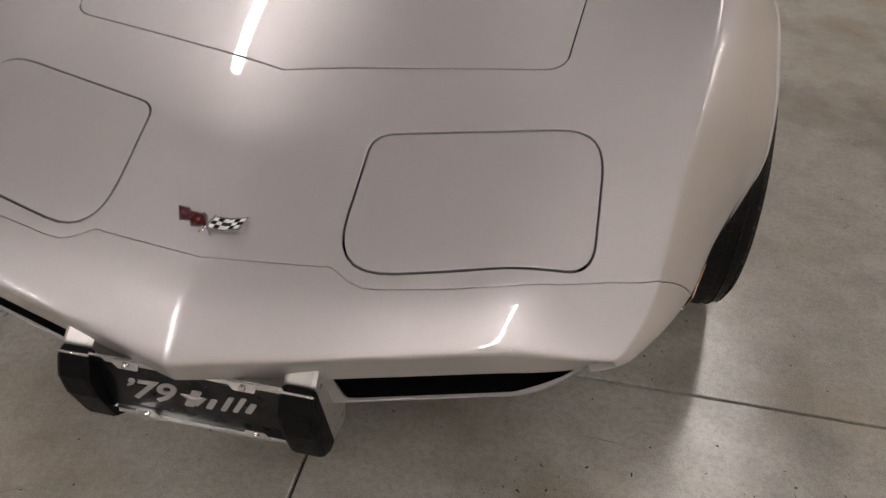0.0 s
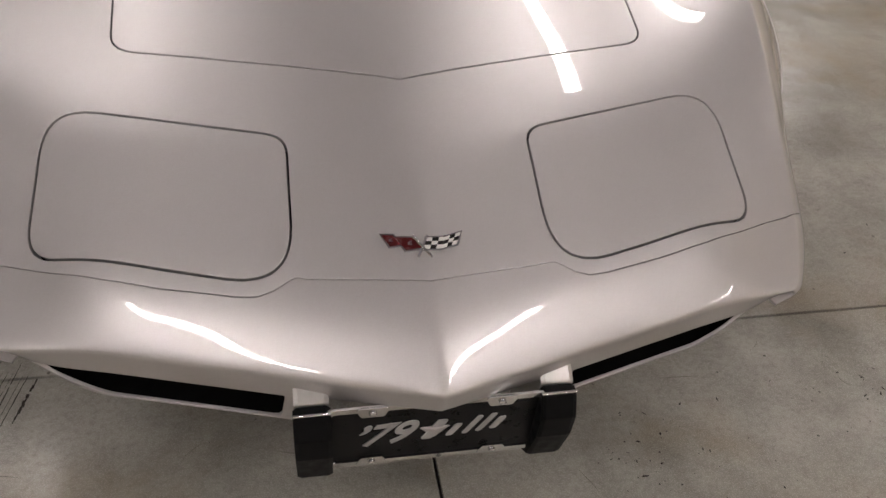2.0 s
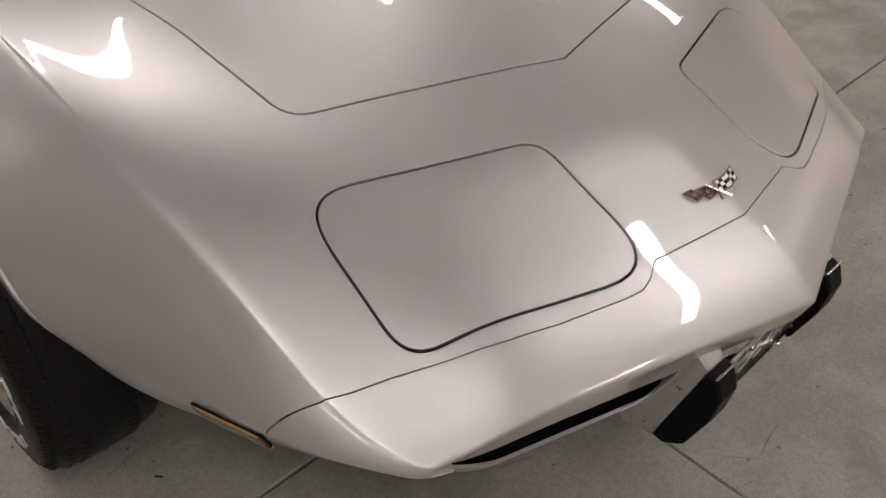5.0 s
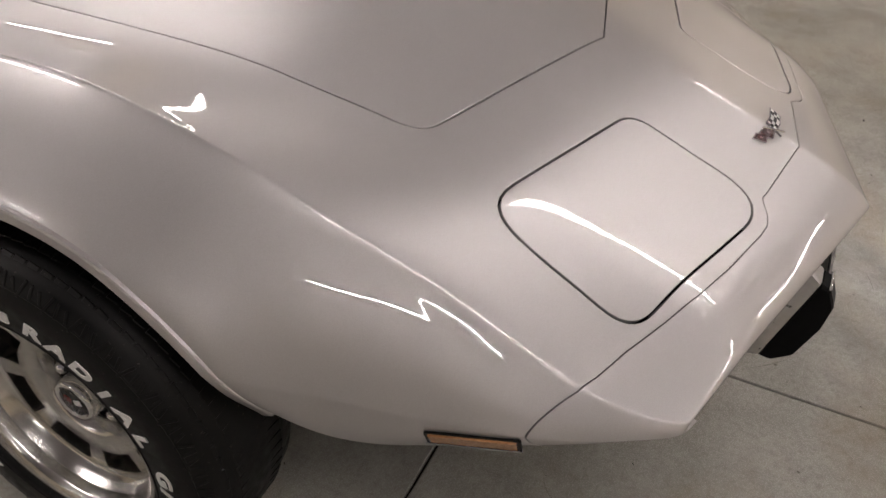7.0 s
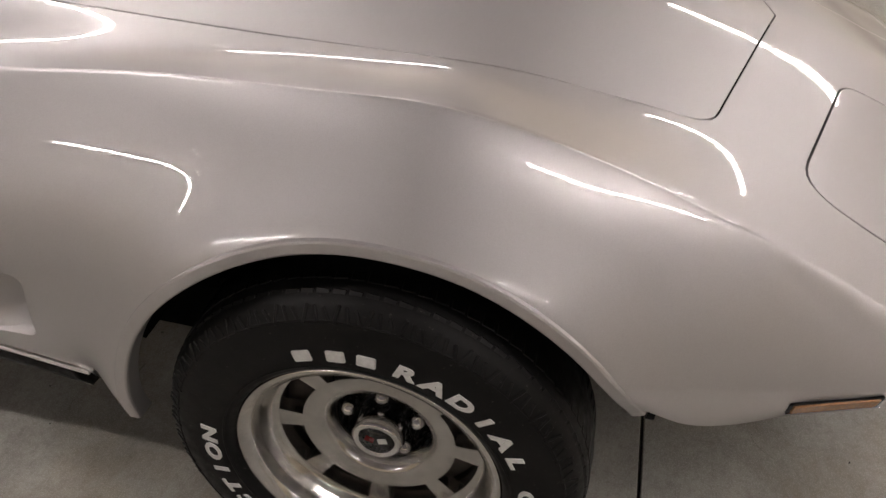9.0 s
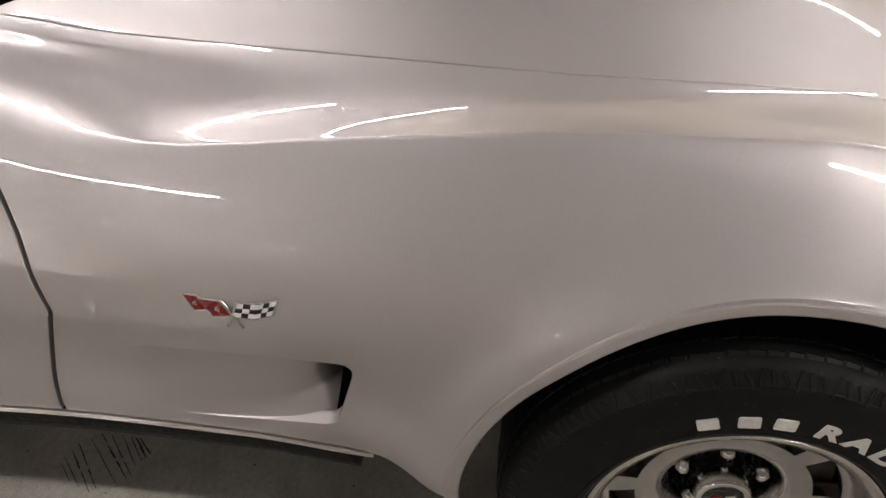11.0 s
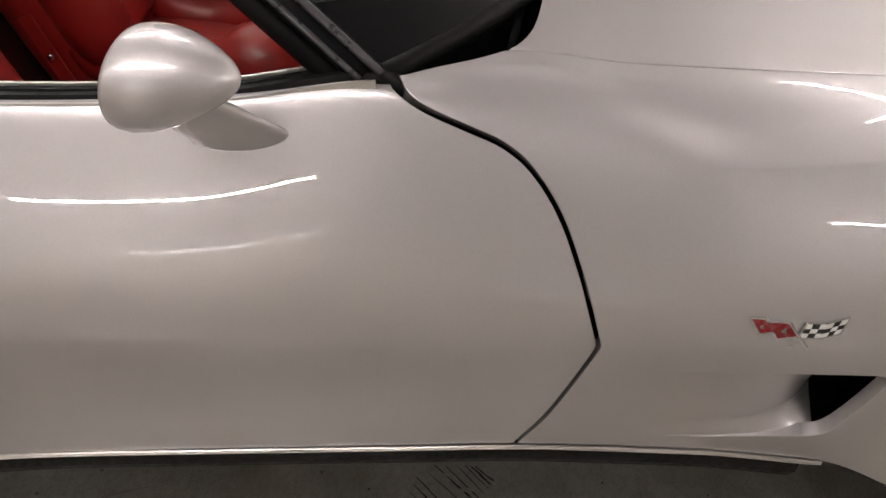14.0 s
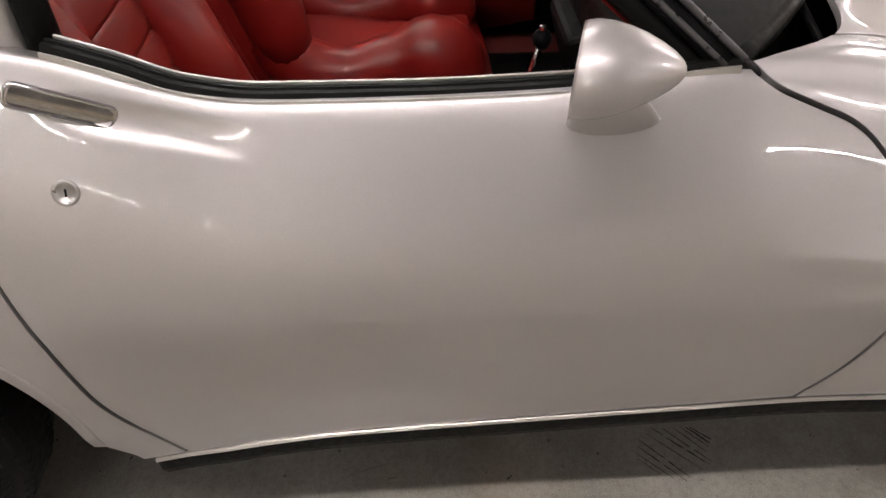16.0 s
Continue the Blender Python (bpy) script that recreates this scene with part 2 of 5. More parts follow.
def build_room():
    x0, x1, y0, y1, h = ROOM
    slab("wall_west", x0 - 0.2, x0, y0 - 0.2, y1 + 0.2, 0, h, WALL_PAINT, "plain beige painted garage wall", "wall")
    wall = slab("wall_east", x1, x1 + 0.2, y0 - 0.2, y1 + 0.2, 0, h, WALL_PAINT, "plain beige painted garage wall", "wall")
    for y in np.arange(y0 + 1.1, y1, 2.2):
        bm = bmesh.new()
        box(bm, 0.14, 0.20, h - 0.02, pose(x1 - 0.068, float(y), h / 2), 0.01, 1)
        part("wall_post", bm, WALL_PAINT, wall, smooth=False)
    slab("wall_south", x0, x1, y0 - 0.2, y0, 0, h, WALL_PAINT, "plain beige painted garage wall", "wall")
    slab("wall_north", x0, x1, y1, y1 + 0.2, 0, h, WALL_PAINT, "plain beige painted garage wall", "wall")
    slab("ceiling", x0 - 0.2, x1 + 0.2, y0 - 0.2, y1 + 0.2, h, h + 0.15, CEILING_PAINT, "flat grey painted garage ceiling", "ceiling")


# saw-cut joints of the concrete slab: along y at these x, along x at these y
JOINTS_X = (-13.55, -9.0, -4.45, 0.06, 4.6)
JOINTS_Y = (-3.9, 0.667, 5.2)


def build_floor():
    x0, x1, y0, y1, h = ROOM
    g = 0.0034
    xs = [x0 - 0.2, *JOINTS_X, x1 + 0.2]
    ys = [y0 - 0.2, *JOINTS_Y, y1 + 0.2]
    bm = bmesh.new()
    box(bm, x1 - x0 + 0.4, y1 - y0 + 0.4, 0.1, pose((x0 + x1) / 2, (y0 + y1) / 2, -0.062))
    base = part("floor", bm, JOINT, None, smooth=False)
    tagged(base, "polished grey concrete floor slab with saw-cut joints", "floor", kind="structure")
    turn = pose(0.06, 0.667, 0, 0, 0, 0.4) @ pose(-0.06, -0.667, 0)
    for i in range(len(xs) - 1):
        for j in range(len(ys) - 1):
            a, b, c, d = xs[i] + g, xs[i + 1] - g, ys[j] + g, ys[j + 1] - g
            bm = bmesh.new()
            box(bm, b - a, d - c, 0.012, turn @ pose((a + b) / 2, (c + d) / 2, -0.006), 0.0015, 1)
            part("floor_panel", bm, CONCRETE, base, smooth=False)


def strip_lamp(wide, deep, tube, label):
    """A surface-mounted fluorescent fitting 2.4 m long: two lenses end to end."""
    top = new("ceiling_light")
    bm = bmesh.new()
    box(bm, 0.10, 2.44, 0.04, pose(0, 0, -0.02), 0.006)
    part("housing", bm, ENAMEL_WHITE, top)
    for sy in (-1, 1):
        bm = bmesh.new()
        box(bm, wide, 1.17, deep, pose(0, sy * 0.605, -0.0385 - deep / 2), 0.3 * deep, 3)
        part("lens", bm, tube, top)
    return tagged(top, label, "ceiling light", "ceiling lights")


OVER_SPOTS = [(x, y) for x in (-1.68, 1.68) for y in (-5.9, -1.35, 3.5, 8.1)]
EAST_SPOTS = [(5.7, -6.6), (5.7, -1.8), (5.7, 3.2), (5.7, 8.2)]
SIDE_SPOTS = [(-6.8, 5.35), (-6.8, -2.45)]
WALL_SPOTS = [(-13.3, 6.5), (-13.3, 9.0)]


def build_lamps():
    h = ROOM[4]
    for spots, lamp in ((OVER_SPOTS, strip_lamp(0.080, 0.055, TUBE, "white wrapped fluorescent light on the grey ceiling")),
                        (EAST_SPOTS, strip_lamp(0.052, 0.045, TUBE, "narrow white fluorescent light on the grey ceiling")),
                        (SIDE_SPOTS, strip_lamp(0.042, 0.034, STRIP_TUBE, "thin white fluorescent strip light on the grey ceiling")),
                        (WALL_SPOTS, strip_lamp(0.013, 0.013, TUBE, "very thin white strip light on the ceiling beside a wall"))):
        lamp.matrix_basis = pose(*spots[0], h)
        for x, y in spots[1:]:
            copy_thing(lamp, pose(x, y, h))


def wall_box(y, z, w, h):
    """A shallow metal box on the far wall: body, door and latch."""
    x = ROOM[1]
    top = new("wall_cabinet")
    bm = bmesh.new()
    box(bm, 0.22, w, h, pose(-0.11, 0, h / 2), 0.01, 2)
    part("body", bm, BOX_GREY, top, smooth=False)
    bm = bmesh.new()
    box(bm, 0.02, w - 0.06, h - 0.06, pose(-0.232, 0, h / 2), 0.004, 1)
    door = part("door", bm, BOX_GREY, top, smooth=False)
    bm = bmesh.new()
    box(bm, 0.02, 0.03, 0.10, pose(-0.25, w * 0.38, h / 2), 0.004, 1)
    part("latch", bm, DARK_METAL, door, smooth=False)
    place(top, pose(x, y, z))
    return tagged(top, "shallow grey metal cabinet on the beige garage wall", "cabinet", "wall cabinets")


build_room()
for wy, wz, ww, wh in ((-6.7, 1.5, 1.0, 0.8), (-2.2, 1.3, 1.3, 1.0), (2.1, 1.55, 1.1, 0.7), (4.4, 1.3, 0.8, 1.1), (8.9, 1.5, 1.2, 0.8)):
    wall_box(wy, wz, ww, wh)
build_floor()
build_lamps()

# ---- the car's skin: one swept surface, cut into panels ----
SWEEP = 0.29          # how far the nose is swept back for each metre from the middle
NOSE, TAIL, STEP = 0.062, 4.56, 0.01

fade = lambda s: 1 - (lambda t: t * t * (3 - 2 * t))(np.clip((np.asarray(s) - 0.65) / 1.05, 0, 1))
sheet_z = soft_curve([0.05, 0.075, 0.10, 0.135, 0.18, 0.29, 0.4, 0.575, 0.75, 0.91, 1.1, 1.29, 1.57, 1.83, 1.95, 2.09, 2.3, 3.0, 3.3, 3.8, 4.6],
                    [0.519, 0.543, 0.5635, 0.583, 0.6015, 0.643, 0.683, 0.724, 0.757, 0.784, 0.798, 0.809, 0.832, 0.858, 0.872, 0.896, 0.9, 0.88, 0.95, 0.95, 0.82])
bulge_z = soft_curve([0.0, 0.45, 0.8, 1.3, 2.1, 2.6, 4.6], [0.0, 0.0, 0.012, 0.035, 0.045, 0.0, 0.0])
hood_x = soft_curve([0.0, 0.7, 1.03, 1.36, 1.6, 1.82, 2.09, 2.3, 4.6],
                    [0.43, 0.452, 0.492, 0.537, 0.57, 0.6, 0.637, 0.655, 0.655])
crest_x = soft_curve([0.24, 0.262, 0.285, 0.32, 0.37, 0.54, 0.7, 0.86, 1.1, 1.34, 1.63, 1.88, 1.95, 2.02, 2.1, 2.25, 3.0, 3.3, 3.6, 4.0, 4.7],
                    [0.575, 0.608, 0.627, 0.643, 0.655, 0.678, 0.7, 0.712, 0.73, 0.744, 0.76, 0.772, 0.763, 0.752, 0.744, 0.733, 0.727, 0.725, 0.74, 0.72, 0.64])
crest_z = soft_curve([0.2, 0.27, 0.37, 0.54, 0.7, 0.86, 1.1, 1.34, 1.63, 1.86, 1.95, 2.02, 2.12, 2.25, 2.48, 2.7, 2.875, 2.975, 3.06, 3.15, 3.4, 3.6, 3.9, 4.3, 4.7],
                    [0.498, 0.512, 0.558, 0.656, 0.73, 0.79, 0.842, 0.842, 0.821, 0.806, 0.823, 0.841, 0.866, 0.893, 0.863, 0.857, 0.858, 0.873, 0.906, 0.935, 0.965, 0.965, 0.94, 0.87, 0.78])
wide_x = soft_curve([0.24, 0.262, 0.285, 0.32, 0.4, 0.54, 0.72, 0.95, 1.1, 1.35, 1.6, 2.0, 2.6, 3.0, 3.25, 3.6, 4.0, 4.4, 4.7],
                    [0.58, 0.618, 0.645, 0.671, 0.713, 0.751, 0.810, 0.854, 0.865, 0.864, 0.860, 0.857, 0.852, 0.844, 0.846, 0.874, 0.865, 0.8, 0.7])
wide_z = soft_curve([0.2, 0.3, 0.5, 0.7, 0.9, 1.1, 1.5, 2.0, 3.0, 3.3, 3.6, 4.7],
                    [0.495, 0.498, 0.503, 0.532, 0.585, 0.61, 0.598, 0.592, 0.587, 0.59, 0.61, 0.56])
sill_x = soft_curve([0.24, 0.27, 0.31, 0.4, 0.54, 0.7, 0.9, 1.1, 1.4, 1.48, 1.6, 2.0, 3.0, 3.1, 3.2, 3.3, 3.6, 4.0, 4.7],
                    [0.555, 0.592, 0.628, 0.679, 0.722, 0.784, 0.830, 0.844, 0.856, 0.856, 0.792, 0.8, 0.795, 0.79, 0.795, 0.82, 0.85, 0.84, 0.66])
sill_z = soft_curve([0.2, 0.27, 0.318, 0.384, 0.46, 0.54, 0.59, 0.64, 0.68, 0.71, 0.75, 1.1, 1.45, 1.57, 1.8, 2.03, 2.27, 2.54, 2.82, 2.92, 3.02, 3.15, 3.25, 3.6, 4.0, 4.7],
                    [0.490, 0.486, 0.477, 0.458, 0.436, 0.420, 0.414, 0.420, 0.437, 0.466, 0.50, 0.42, 0.312, 0.300, 0.327, 0.338, 0.327, 0.312, 0.293, 0.280, 0.261, 0.234, 0.222, 0.22, 0.25, 0.36])

WHEEL_Y, REAR_Y = 1.095, 3.63
SCOOP = (2.876, 0.812, 0.968, 0.25)   # front end of the door handle's hollow and its direction


def blur(a, sigma, axis):
    """Gaussian smoothing along one axis, the ends held by reflection about their values."""
    r = int(math.ceil(3 * sigma))
    k = np.exp(-0.5 * (np.arange(-r, r + 1) / sigma) ** 2)
    k /= k.sum()
    a = np.moveaxis(a, axis, 0)
    head, tail = 2 * a[:1] - a[r:0:-1], 2 * a[-1:] - a[-2:-r - 2:-1]
    p = np.concatenate([head, a, tail])
    out = sum(w * p[i:i + len(a)] for i, w in enumerate(k))
    return np.moveaxis(out, 0, axis)


def spline_basis(knots, at):
    """Rows of weights by which values at the knots give a natural cubic spline at each place."""
    n, h = len(knots), np.diff(knots)
    a, b = np.zeros((n, n)), np.zeros((n, n))
    a[0, 0] = a[-1, -1] = 1
    for i in range(1, n - 1):
        a[i, i - 1:i + 2] = h[i - 1], 2 * (h[i - 1] + h[i]), h[i]
        b[i, i - 1:i + 2] = 6 / h[i - 1], -6 / h[i - 1] - 6 / h[i], 6 / h[i]
    second = np.linalg.solve(a, b)
    rows, eye = [], np.eye(n)
    for t in at:
        i = min(max(np.searchsorted(knots, t) - 1, 0), n - 2)
        p, q = (knots[i + 1] - t) / h[i], (t - knots[i]) / h[i]
        rows.append(p * eye[i] + q * eye[i + 1] + ((p ** 3 - p) * second[i] + (q ** 3 - q) * second[i + 1]) * h[i] ** 2 / 6)
    return np.array(rows)


lip_z = lambda x: 0.384 + 0.060 * np.clip((np.asarray(x) - 0.46) / 0.105, 0, 1.2) ** 2   # lower lip under the nose
lip_y = lambda x: NOSE + 0.05 + SWEEP * np.minimum(x, 0.6)


N_TOP, N_SIDE = 132, 100


def skin_grid(n_top=N_TOP, n_side=N_SIDE, step=STEP):
    """The half skin as a grid of places: rows along the car, columns from the middle over the crest down to the sill."""
    s = np.concatenate([NOSE + np.array([0, 0.0025, 0.0055]), np.arange(NOSE + 0.01, TAIL, step)])
    f = fade(s)
    side_y = s + SWEEP * 0.66 * f
    seam_y = s + SWEEP * 0.47 * f
    smooth = lambda v: blur(v, 0.03 / step, 0)
    xh, xc, xm, xr = smooth(hood_x(seam_y)), smooth(crest_x(side_y)), smooth(wide_x(side_y)), smooth(sill_x(side_y))
    zt, b = blur(sheet_z(s), 0.011 / step, 0), smooth(bulge_z(s))
    zc, zm, zr = smooth(crest_z(side_y)), smooth(wide_z(side_y)), smooth(sill_z(side_y))
    calm = np.clip(np.minimum((side_y - 1.82) / 0.12, (2.36 - side_y) / 0.14), 0, 1)
    xc, zc = (v * (1 - calm) + blur(v, 0.075 / step, 0) * calm for v in (xc, zc))
    dip = smooth(np.interp(side_y, [0.6, 0.9, 1.6, 2.0, 2.2], [0.0, 0.010, 0.010, 0.006, 0.0]))
    # across the top: five places to the hood's edge, one in the hollow, one at the crest
    xs = np.stack([0 * s, 0.35 * xh, 0.62 * xh, 0.85 * xh, xh, 0.45 * xh + 0.55 * xc, xc], 1)
    zs = np.stack([zt + b, zt + 0.97 * b, zt + 0.6 * b, zt + 0.15 * b, zt, 0.45 * zt + 0.55 * zc - dip, zc], 1)
    kt = np.array([0, 0.22, 0.4, 0.55, 0.65, 0.84, 1.0])
    knots = np.concatenate([-kt[:0:-1], kt])
    v = np.linspace(1, 0, n_top)
    u_top = 1 - (0.36 * v + 0.64 * v * v)          # columns crowd towards the crest
    basis = spline_basis(knots, u_top)
    top_x = np.concatenate([-xs[:, :0:-1], xs], 1) @ basis.T
    top_z = np.concatenate([zs[:, :0:-1], zs], 1) @ basis.T
    # down the side
    v = np.linspace(0, 1, n_side + 1)[1:]
    u_side = 0.40 * v + 0.60 * v * v
    upper, lower = u_side < 0.56, u_side >= 0.56
    # the flank's lean grows with the height over the widest line; what is left to the crest is taken up near the top
    q = np.linspace(0, 0.40, 401)
    lean = blur(np.interp(q, [0, 0.04, 0.09, 0.17, 0.22, 0.40], [0.09, 0.27, 0.455, 0.52, 0.55, 0.62]), 12, 0)
    inward = np.concatenate([[0], np.cumsum(0.5 * (lean[1:] + lean[:-1]))]) * (q[1] - q[0])
    h = 1 - u_side[upper] / 0.56
    rise = zc - zm
    up_z = zm[:, None] + rise[:, None] * h
    full = np.interp(rise, q, inward)
    share = smooth(np.minimum(1.0, (xm - xc - 0.014) / full))
    rest = (xm - xc) - share * full
    power = smooth(np.interp(side_y, [0.45, 0.85, 1.35, 1.7], [1.5, 5.0, 5.0, 3.0]))
    up_x = xm[:, None] - share[:, None] * np.interp(rise[:, None] * h, q, inward) - rest[:, None] * h[None, :] ** power[:, None]
    basis = spline_basis(np.array([0.56, 0.80, 1.0]), u_side[lower])
    low_x, low_z = np.stack([xm, xr + 0.62 * (xm - xr), xr], 1) @ basis.T, np.stack([zm, zm + 0.58 * (zr - zm), zr], 1) @ basis.T
    side_x, side_z = np.concatenate([up_x, low_x], 1), np.concatenate([up_z, low_z], 1)
    gx = np.concatenate([top_x, side_x], 1)
    gz = np.concatenate([top_z, side_z], 1)
    soft = np.interp(s, [0.05, 0.3, 0.45, 0.7], [0.002, 0.004, 0.05, 0.12])[:, None]
    ax = np.minimum(gx, 0.70)
    gy = s[:, None] + SWEEP * (np.sqrt(ax ** 2 + soft ** 2) - soft) * f[:, None]
    grid = np.stack([gx, gy, gz], 2)
    # the face under the nose's edge, down to the lower lip
    edge, rows = grid[0], 12
    k_crest = n_top - 1
    low = edge.copy()
    down = np.clip((np.arange(len(edge)) - k_crest) / n_side, 0, 1)
    low[:, 0] = np.minimum(edge[:, 0] * 0.97, 0.585) - 0.02 * down
    low[:, 1] = NOSE + 0.05 + SWEEP * np.minimum(low[:, 0], 0.6) + 0.05 * down
    low[:, 2] = lip_z(low[:, 0])
    aside = np.clip(1.6 * down, 0, 1)
    low[:, 2] = low[:, 2] * (1 - aside) + (edge[:, 2] + 0.002) * aside
    low[:, 0] = low[:, 0] * (1 - aside) + (edge[:, 0] - 0.03) * aside
    t = ((np.arange(rows, 0, -1) / rows) ** 1.6)[:, None, None]
    under = edge[None] * (1 - t) + low[None] * t
    grid = np.concatenate([under, grid])
    rows_of = np.concatenate([-np.arange(rows, 0, -1), np.arange(len(s))])
    # round the crest: a crisp crease over the wheel, softer at the nose, wide over the door
    fine = n_top / 132
    base = grid.copy()
    grid = blur(grid, 1.25 * fine, 1)
    wide = blur(base, 8.0 * fine, 1)
    away = np.concatenate([(1 - u_top) * 0.75, u_side * 0.55])      # metres from the crest
    runs = np.concatenate([np.full(rows, s[0]), s])
    near = np.exp(-(away / 0.055) ** 2)[None, :]
    w = near * np.interp(runs, [0.2, 0.35, 0.55, 0.75, 1.72, 1.88, 1.97, 4], [0.35, 0.5, 0.3, 0.0, 0.0, 0.4, 1, 1])[:, None]
    grid = grid * (1 - w[..., None]) + wide * w[..., None]
    grid = blur(grid, 0.009 / step, 0)
    # a calm hollow where the fender's crest runs out towards the windshield
    w = np.interp(runs, [1.83, 1.97, 2.08, 2.24], [0, 1, 1, 0])[:, None] * np.clip(1.6 - away / 0.14, 0, 1)[None, :]
    calmer = blur(blur(grid, 22.0 * fine, 1), 0.07 / step, 0)
    grid = grid * (1 - w[..., None]) + calmer * w[..., None]
    # rolled flare round the wheel openings
    y, z = grid[..., 1], grid[..., 2]
    for y0, ry, rz in ((WHEEL_Y - 0.005, 0.388, 0.386), (REAR_Y, 0.44, 0.385)):
        d = (np.sqrt(((y - y0) / ry) ** 2 + ((np.maximum(z, 0.322) - 0.322) / rz) ** 2) - 1) * ry
        grid[..., 0] += np.where(grid[..., 0] > 0.5, 0.019 * np.exp(-(np.maximum(d, 0) / 0.05) ** 2) * np.clip((z - 0.25) / 0.1, 0, 1), 0)
    # the scooped hollow in which the door handle lies
    a = ((y - SCOOP[0]) * SCOOP[2] + (z - SCOOP[1]) * SCOOP[3]) / 0.30
    c = (-(y - SCOOP[0]) * SCOOP[3] + (z - SCOOP[1]) * SCOOP[2]) / (0.019 + 0.004 * np.clip(a, 0, 1))
    hollow = np.clip(1 - np.abs(c) ** 2.6 - (np.clip(a - 0.66, 0, 1) / 0.22) ** 2.2, 0, 1) ** 0.8 * np.clip(a * 7, 0, 1) * (0.30 + 0.70 * np.clip(a, 0, 1)) * (1 - 0.5 * np.clip(c, -1, 1))
    grid[..., 0] -= blur(blur(np.where(grid[..., 0] > 0.65, 0.013 * hollow, 0.0), 0.9, 0), 1.1, 1)
    grid[:, 0, 0] = 0
    return grid, rows_of


def skin_mesh(grid, rows_of):
    """Mirror the half grid; give vertices, normals, triangles and each vertex's row number."""
    full = np.concatenate([grid[:, :0:-1] * (-1, 1, 1), grid], 1)
    du = np.gradient(full, axis=0)
    dv = np.gradient(full, axis=1)
    nrm = np.cross(dv, du)
    nrm /= np.linalg.norm(nrm, axis=2, keepdims=True) + 1e-12
    n, m = full.shape[:2]
    idx = np.arange(n * m).reshape(n, m)
    a, b, c, d = idx[:-1, :-1].ravel(), idx[:-1, 1:].ravel(), idx[1:, 1:].ravel(), idx[1:, :-1].ravel()
    tri = np.concatenate([np.stack([a, b, c], 1), np.stack([a, c, d], 1)])
    mid = (m - 1) // 2
    if nrm[n // 3, mid, 2] < 0:
        nrm, tri = -nrm, tri
    else:
        tri = tri
    face = np.cross(full.reshape(-1, 3)[tri[0, 1]] - full.reshape(-1, 3)[tri[0, 0]], full.reshape(-1, 3)[tri[0, 2]] - full.reshape(-1, 3)[tri[0, 0]])
    if np.dot(face, nrm.reshape(-1, 3)[tri[0, 0]]) < 0:
        tri = tri[:, ::-1]
    row = np.repeat(rows_of, m).astype(float)
    return full.reshape(-1, 3), nrm.reshape(-1, 3), tri, row


def trim_mesh(mesh):
    v, n, t, r = mesh
    used, inv = np.unique(t.ravel(), return_inverse=True)
    return v[used], n[used], inv.reshape(-1, 3), r[used]


def cut(mesh, f, level=0.0):
    """Split a triangle mesh along f = level; returns the part below and the part above."""
    v, n, t, r = mesh
    g = f - level
    g = np.where(np.abs(g) < 1e-7, 1e-7, g)
    pos = g[t] > 0
    count = pos.sum(1)
    low, high, mix = t[count == 0], t[count == 3], t[(count == 1) | (count == 2)]
    if not len(mix):
        return trim_mesh((v, n, low, r)), trim_mesh((v, n, high, r))
    mp = g[mix] > 0
    lone_pos = mp.sum(1) == 1
    lone = np.where(lone_pos, np.argmax(mp, 1), np.argmin(mp, 1))
    k = np.arange(len(mix))
    a, b, c = mix[k, lone], mix[k, (lone + 1) % 3], mix[k, (lone + 2) % 3]
    pairs = np.concatenate([np.stack([a, b], 1), np.stack([a, c], 1)])
    pairs.sort(axis=1)
    uniq, inv = np.unique(pairs, axis=0, return_inverse=True)
    inv = inv.ravel()
    g0, g1 = g[uniq[:, 0]], g[uniq[:, 1]]
    w = (g0 / (g0 - g1))[:, None]
    nv = v[uniq[:, 0]] * (1 - w) + v[uniq[:, 1]] * w
    nn = n[uniq[:, 0]] * (1 - w) + n[uniq[:, 1]] * w
    nn /= np.linalg.norm(nn, axis=1, keepdims=True)
    nr = np.maximum(r[uniq[:, 0]], r[uniq[:, 1]])
    p, q = inv[:len(mix)] + len(v), inv[len(mix):] + len(v)
    one = np.stack([a, p, q], 1)
    two = np.concatenate([np.stack([p, b, c], 1), np.stack([p, c, q], 1)])
    lp2 = np.concatenate([lone_pos, lone_pos])
    v, n, r = np.concatenate([v, nv]), np.concatenate([n, nn]), np.concatenate([r, nr])
    below = np.concatenate([low, one[~lone_pos], two[lp2]])
    above = np.concatenate([high, one[lone_pos], two[~lp2]])
    return trim_mesh((v, n, below, r)), trim_mesh((v, n, above, r))


def gap_cut(mesh, f, gap):
    """Split along f = 0 and leave a gap; returns the inside and the outside."""
    inside, rest = cut(mesh, f(mesh), -gap / 2)
    _, outside = cut(rest, f(rest), gap / 2)
    return inside, outside


